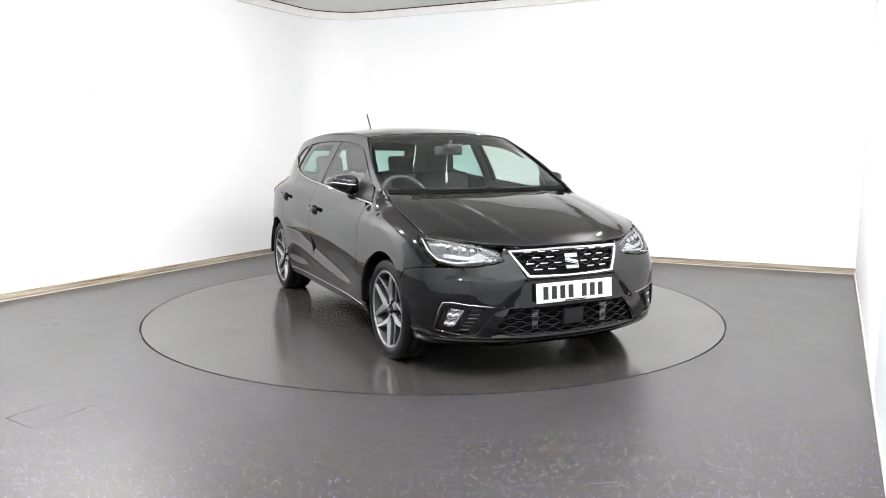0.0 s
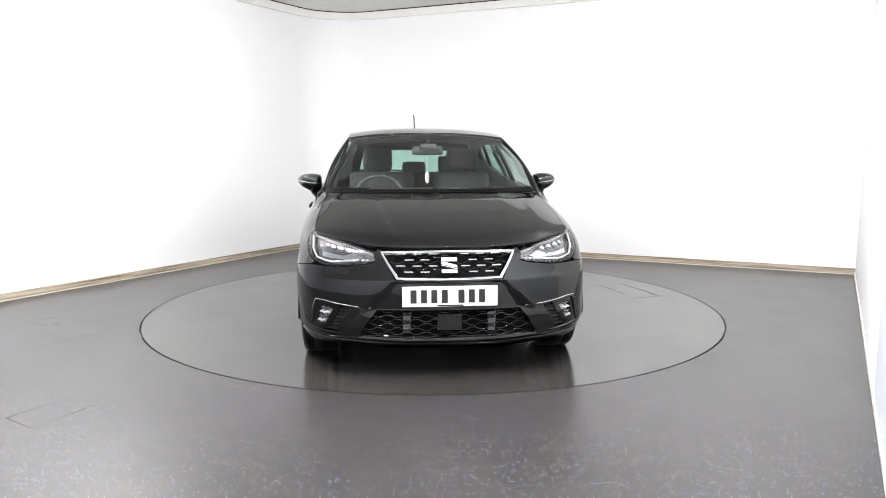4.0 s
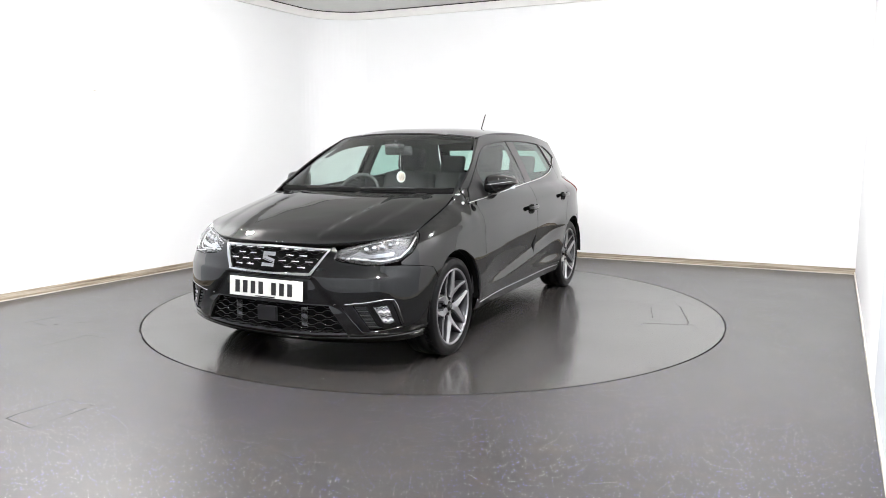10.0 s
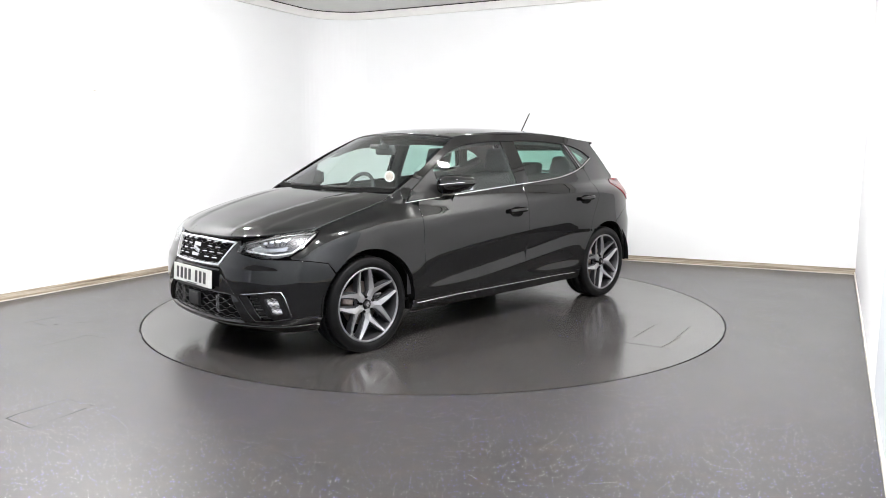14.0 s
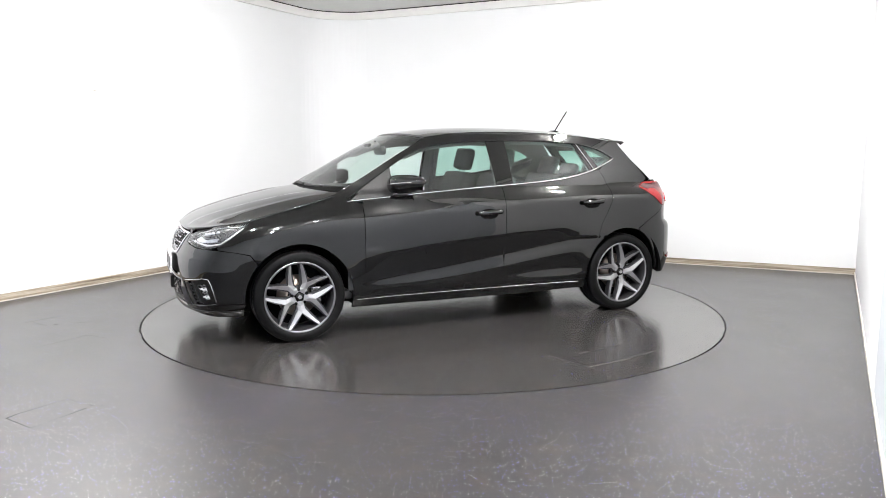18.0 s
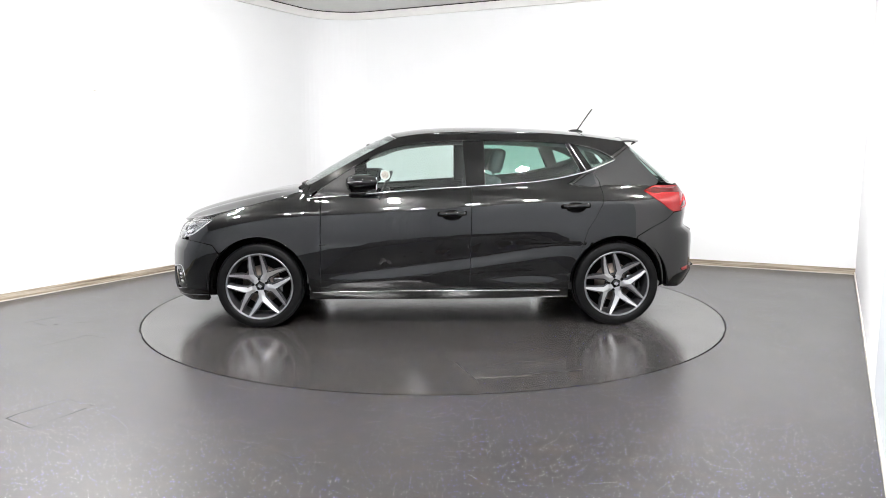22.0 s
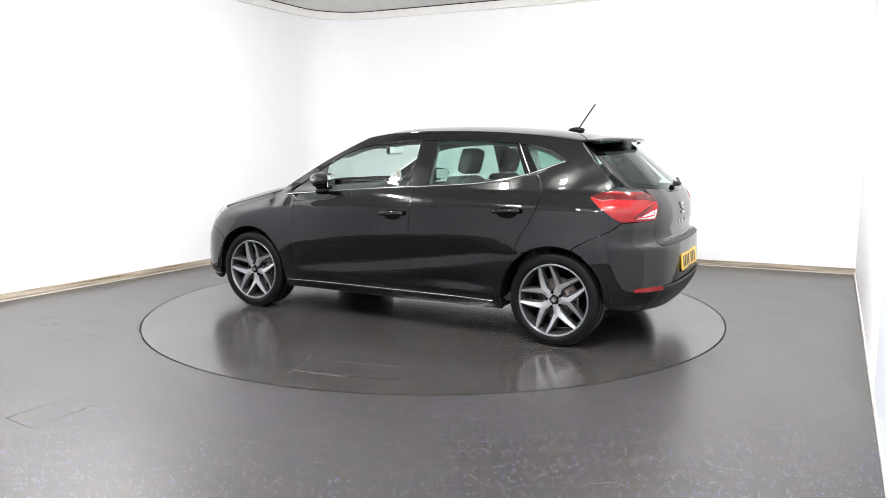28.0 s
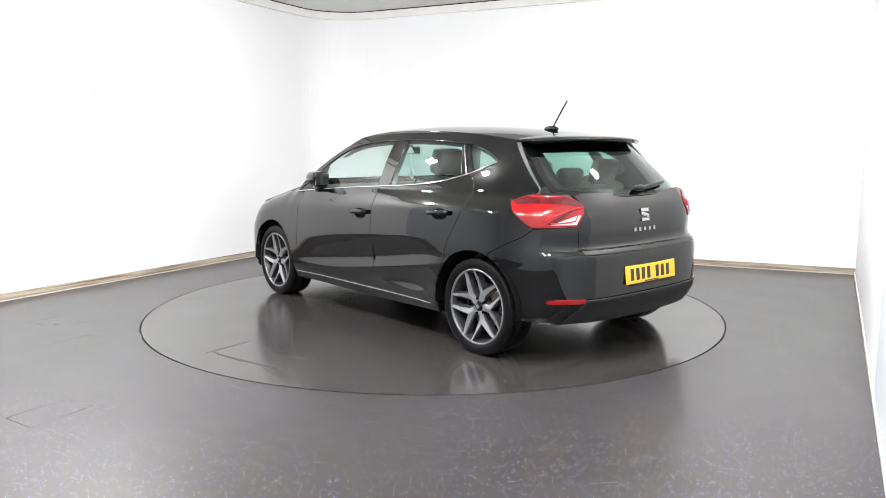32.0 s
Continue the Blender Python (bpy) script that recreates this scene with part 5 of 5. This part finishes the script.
wheel = make_wheel()
brake = make_brake()
for first, (cx, sg, spin) in zip((True, False, False, False), ((AXF, 1, 43), (AXR, 1, 52), (AXF, -1, 12), (AXR, -1, 30))):
    turn = Matrix.Identity(4) if sg > 0 else Matrix.Rotation(math.pi, 4, "Z")
    m = Matrix.Translation((cx, 0.738 * sg, HUB)) @ turn @ Matrix.Rotation(radians(spin), 4, "Y")
    mb = Matrix.Translation((cx, 0.738 * sg, HUB)) @ turn
    wo = wheel if first else copy_thing(wheel, m)
    bo = brake if first else copy_thing(brake, mb)
    if first:
        wheel.matrix_basis, brake.matrix_basis = m, mb
    wo.parent = bo.parent = car

# ---- cabin ----
bm = bmesh.new()
box_bm(bm, -1.6, 0.95, -0.72, 0.72, 0.24, 0.30, bevel=0.02)
part("carpet", bm, FABRIC, car)
for sg in (1, -1):
    xs = np.linspace(0.95, -1.3, 24)
    vs, fs = [], []
    for x in xs:
        b = body(s_of_x(x), np.array([0.32 if x > -0.86 else 0.72, 0.6 if x > -0.86 else 0.8, float(belt(x)) - 0.02]), -0.055)
        for p in b:
            vs.append((p[0], p[1] * sg, p[2]))
        vs.append((b[2][0], (b[2][1] + 0.03) * sg, b[2][2] + 0.005))
    for i in range(len(xs) - 1):
        for k in range(3):
            fs.append((4 * i + k, 4 * i + k + 1, 4 * i + 5 + k, 4 * i + 4 + k))
    ob = new("door_card", mesh_of("door_card", vs, fs, DASH, True))
    ob.parent = car

# dashboard
vs, fs = [], []
sec = [(1.02, 0.97), (0.86, 0.985), (0.72, 0.975), (0.60, 0.945), (0.57, 0.90), (0.60, 0.78), (0.68, 0.62), (0.9, 0.5)]
ysd = np.linspace(-0.70, 0.70, 17)
for y in ysd:
    hump = 0.028 * math.exp(-((y + 0.36) / 0.17) ** 4)
    for x, z in sec:
        vs.append((x - 0.05 * (abs(y) / 0.7) ** 3, y, z - 0.012 + (hump if x < 0.75 and z > 0.88 else 0)))
n = len(sec)
for i in range(len(ysd) - 1):
    for k in range(n - 1):
        fs.append((i * n + k, i * n + k + 1, (i + 1) * n + k + 1, (i + 1) * n + k))
dash = new("dashboard", mesh_of("dashboard", vs, fs, DASH, True))
dash.parent = car
# steering wheel on the right-hand side
sw = Matrix.Translation((0.45, -0.36, 0.905)) @ Matrix.Rotation(radians(66), 4, "Y")
ring_pts = [sw @ Vector((0.182 * math.cos(a), 0.182 * math.sin(a), 0)) for a in np.linspace(0, 2 * math.pi, 41)[:-1]]
steer = tube("steering_wheel", ring_pts, 0.0155, DASH, car, closed=True, seg=10)
bm = bmesh.new()
box_bm(bm, -0.055, 0.06, -0.075, 0.075, -0.05, 0.01, sw, 0.02)
box_bm(bm, -0.015, 0.02, -0.175, 0.175, -0.02, 0.0, sw, 0.006)
box_bm(bm, -0.02, 0.17, -0.02, 0.02, -0.02, 0.0, sw, 0.006)
part("wheel_boss", bm, DASH, steer)
tube("column", [sw @ Vector((0, 0, -0.02)), sw @ Vector((0, 0, -0.25))], 0.035, DASH, steer)


def cushion(bm, x0, x1, y0, y1, z0, z1, m=Matrix.Identity(4), r=0.04):
    box_bm(bm, x0, x1, y0, y1, z0, z1, m, r)


def seat(y):
    bm = bmesh.new()
    cushion(bm, -0.30, 0.24, y - 0.25, y + 0.25, 0.40, 0.60, r=0.06)
    ob = part("front_seat", bm, FABRIC, car, smooth=True)
    lean = Matrix.Translation((-0.27, y, 0.49)) @ Matrix.Rotation(radians(-15), 4, "Y")
    bm = bmesh.new()
    cushion(bm, -0.06, 0.07, -0.24, 0.24, 0.0, 0.60, lean, 0.055)
    part("backrest", bm, FABRIC, ob, smooth=True)
    bm = bmesh.new()
    cushion(bm, -0.045, 0.05, -0.125, 0.125, 0.62, 0.81, lean, 0.04)
    part("headrest", bm, FABRIC, ob, smooth=True)
    for dy in (-0.05, 0.05):
        tube("headrest_post", [lean @ Vector((0, dy, 0.55)), lean @ Vector((0, dy, 0.66))], 0.006, SATIN, ob)
    return ob


seat(0.36)
seat(-0.36)
bm = bmesh.new()
cushion(bm, -1.12, -0.62, -0.62, 0.62, 0.40, 0.60, r=0.06)
bench = part("rear_bench", bm, FABRIC, car, smooth=True)
leanr = Matrix.Translation((-1.08, 0, 0.52)) @ Matrix.Rotation(radians(-22), 4, "Y")
for y0, y1 in ((-0.62, 0.0), (0.005, 0.62)):
    bm = bmesh.new()
    cushion(bm, -0.05, 0.06, y0, y1, 0.0, 0.56, leanr, 0.05)
    part("backrest", bm, FABRIC, bench, smooth=True)
for y, h, w in ((0.36, 0.17, 0.125), (0.0, 0.11, 0.115), (-0.36, 0.17, 0.125)):
    bm = bmesh.new()
    cushion(bm, -0.035, 0.045, y - w, y + w, 0.545, 0.56 + h, leanr, 0.04)
    part("headrest", bm, FABRIC, bench, smooth=True)
bm = bmesh.new()
box_bm(bm, -1.72, -1.28, -0.56, 0.56, 0.955, 0.975, bevel=0.006)
part("parcel_shelf", bm, FABRIC, car)
bm = bmesh.new()
cushion(bm, 0.43, 0.462, -0.115, 0.115, 1.225, 1.292, r=0.02)
rv = part("rear_view_mirror", bm, DASH, car, smooth=True)
prism("mirror_pane", [(-0.10, -0.026), (0.10, -0.026), (0.10, 0.026), (-0.10, 0.026)], 0.001, Matrix.Translation((0.4292, 0, 1.258)) @ FACE_B, MIRROR, rv)
tube("mirror_stem", [(0.45, 0, 1.28), (0.47, 0, 1.315), (0.49, 0, 1.325)], 0.014, DASH, rv)
bm = bmesh.new()
cushion(bm, 0.46, 0.56, -0.06, 0.06, 1.27, 1.31, r=0.015)
part("sensor_box", bm, DASH, car)
for sg in (1, -1):
    tube("seat_belt", [body(s_of_x(-0.27), 1.25, -0.05) * (1, sg, 1), body(s_of_x(-0.29), 1.0, -0.06) * (1, sg, 1), body(s_of_x(-0.3), 0.6, -0.06) * (1, sg, 1)], 0.02, FABRIC, car, flat=0.2)

# air freshener hanging from the inner mirror
charm = tagged(new("air_freshener"), "round printed air freshener hanging on a cord", "air freshener")
bm = bmesh.new()
mm = Matrix.Translation((0.413, 0.0, 1.060)) @ Matrix.Rotation(radians(-20), 4, "Z") @ Matrix.Rotation(math.pi / 2, 4, "X")
bmesh.ops.create_cone(bm, cap_ends=True, segments=32, radius1=0.042, radius2=0.042, depth=0.008, matrix=mm)
part("card", bm, PAPER, charm)
bm = bmesh.new()
bmesh.ops.create_cone(bm, cap_ends=True, segments=32, radius1=0.031, radius2=0.031, depth=0.011, matrix=mm)
part("print", bm, PICTURE, charm)
tube("cord", [(0.413, 0, 1.10), (0.417, 0, 1.16), (0.425, 0, 1.235)], 0.002, PAPER, charm)


def motions():
    for ob, off in ((table, (0, 0)), (car, (-0.018, -0.086)), (charm, (-0.018, -0.086))):
        rows = []
        for k in range(65):
            t = 0.5 * k
            a = radians(-64.43 - 5.1745 * t)
            m = Matrix.Rotation(a, 4, "Z") @ Matrix.Translation((off[0], off[1], 0))
            rows.append((t, m))
        walk(ob, rows)


motions()
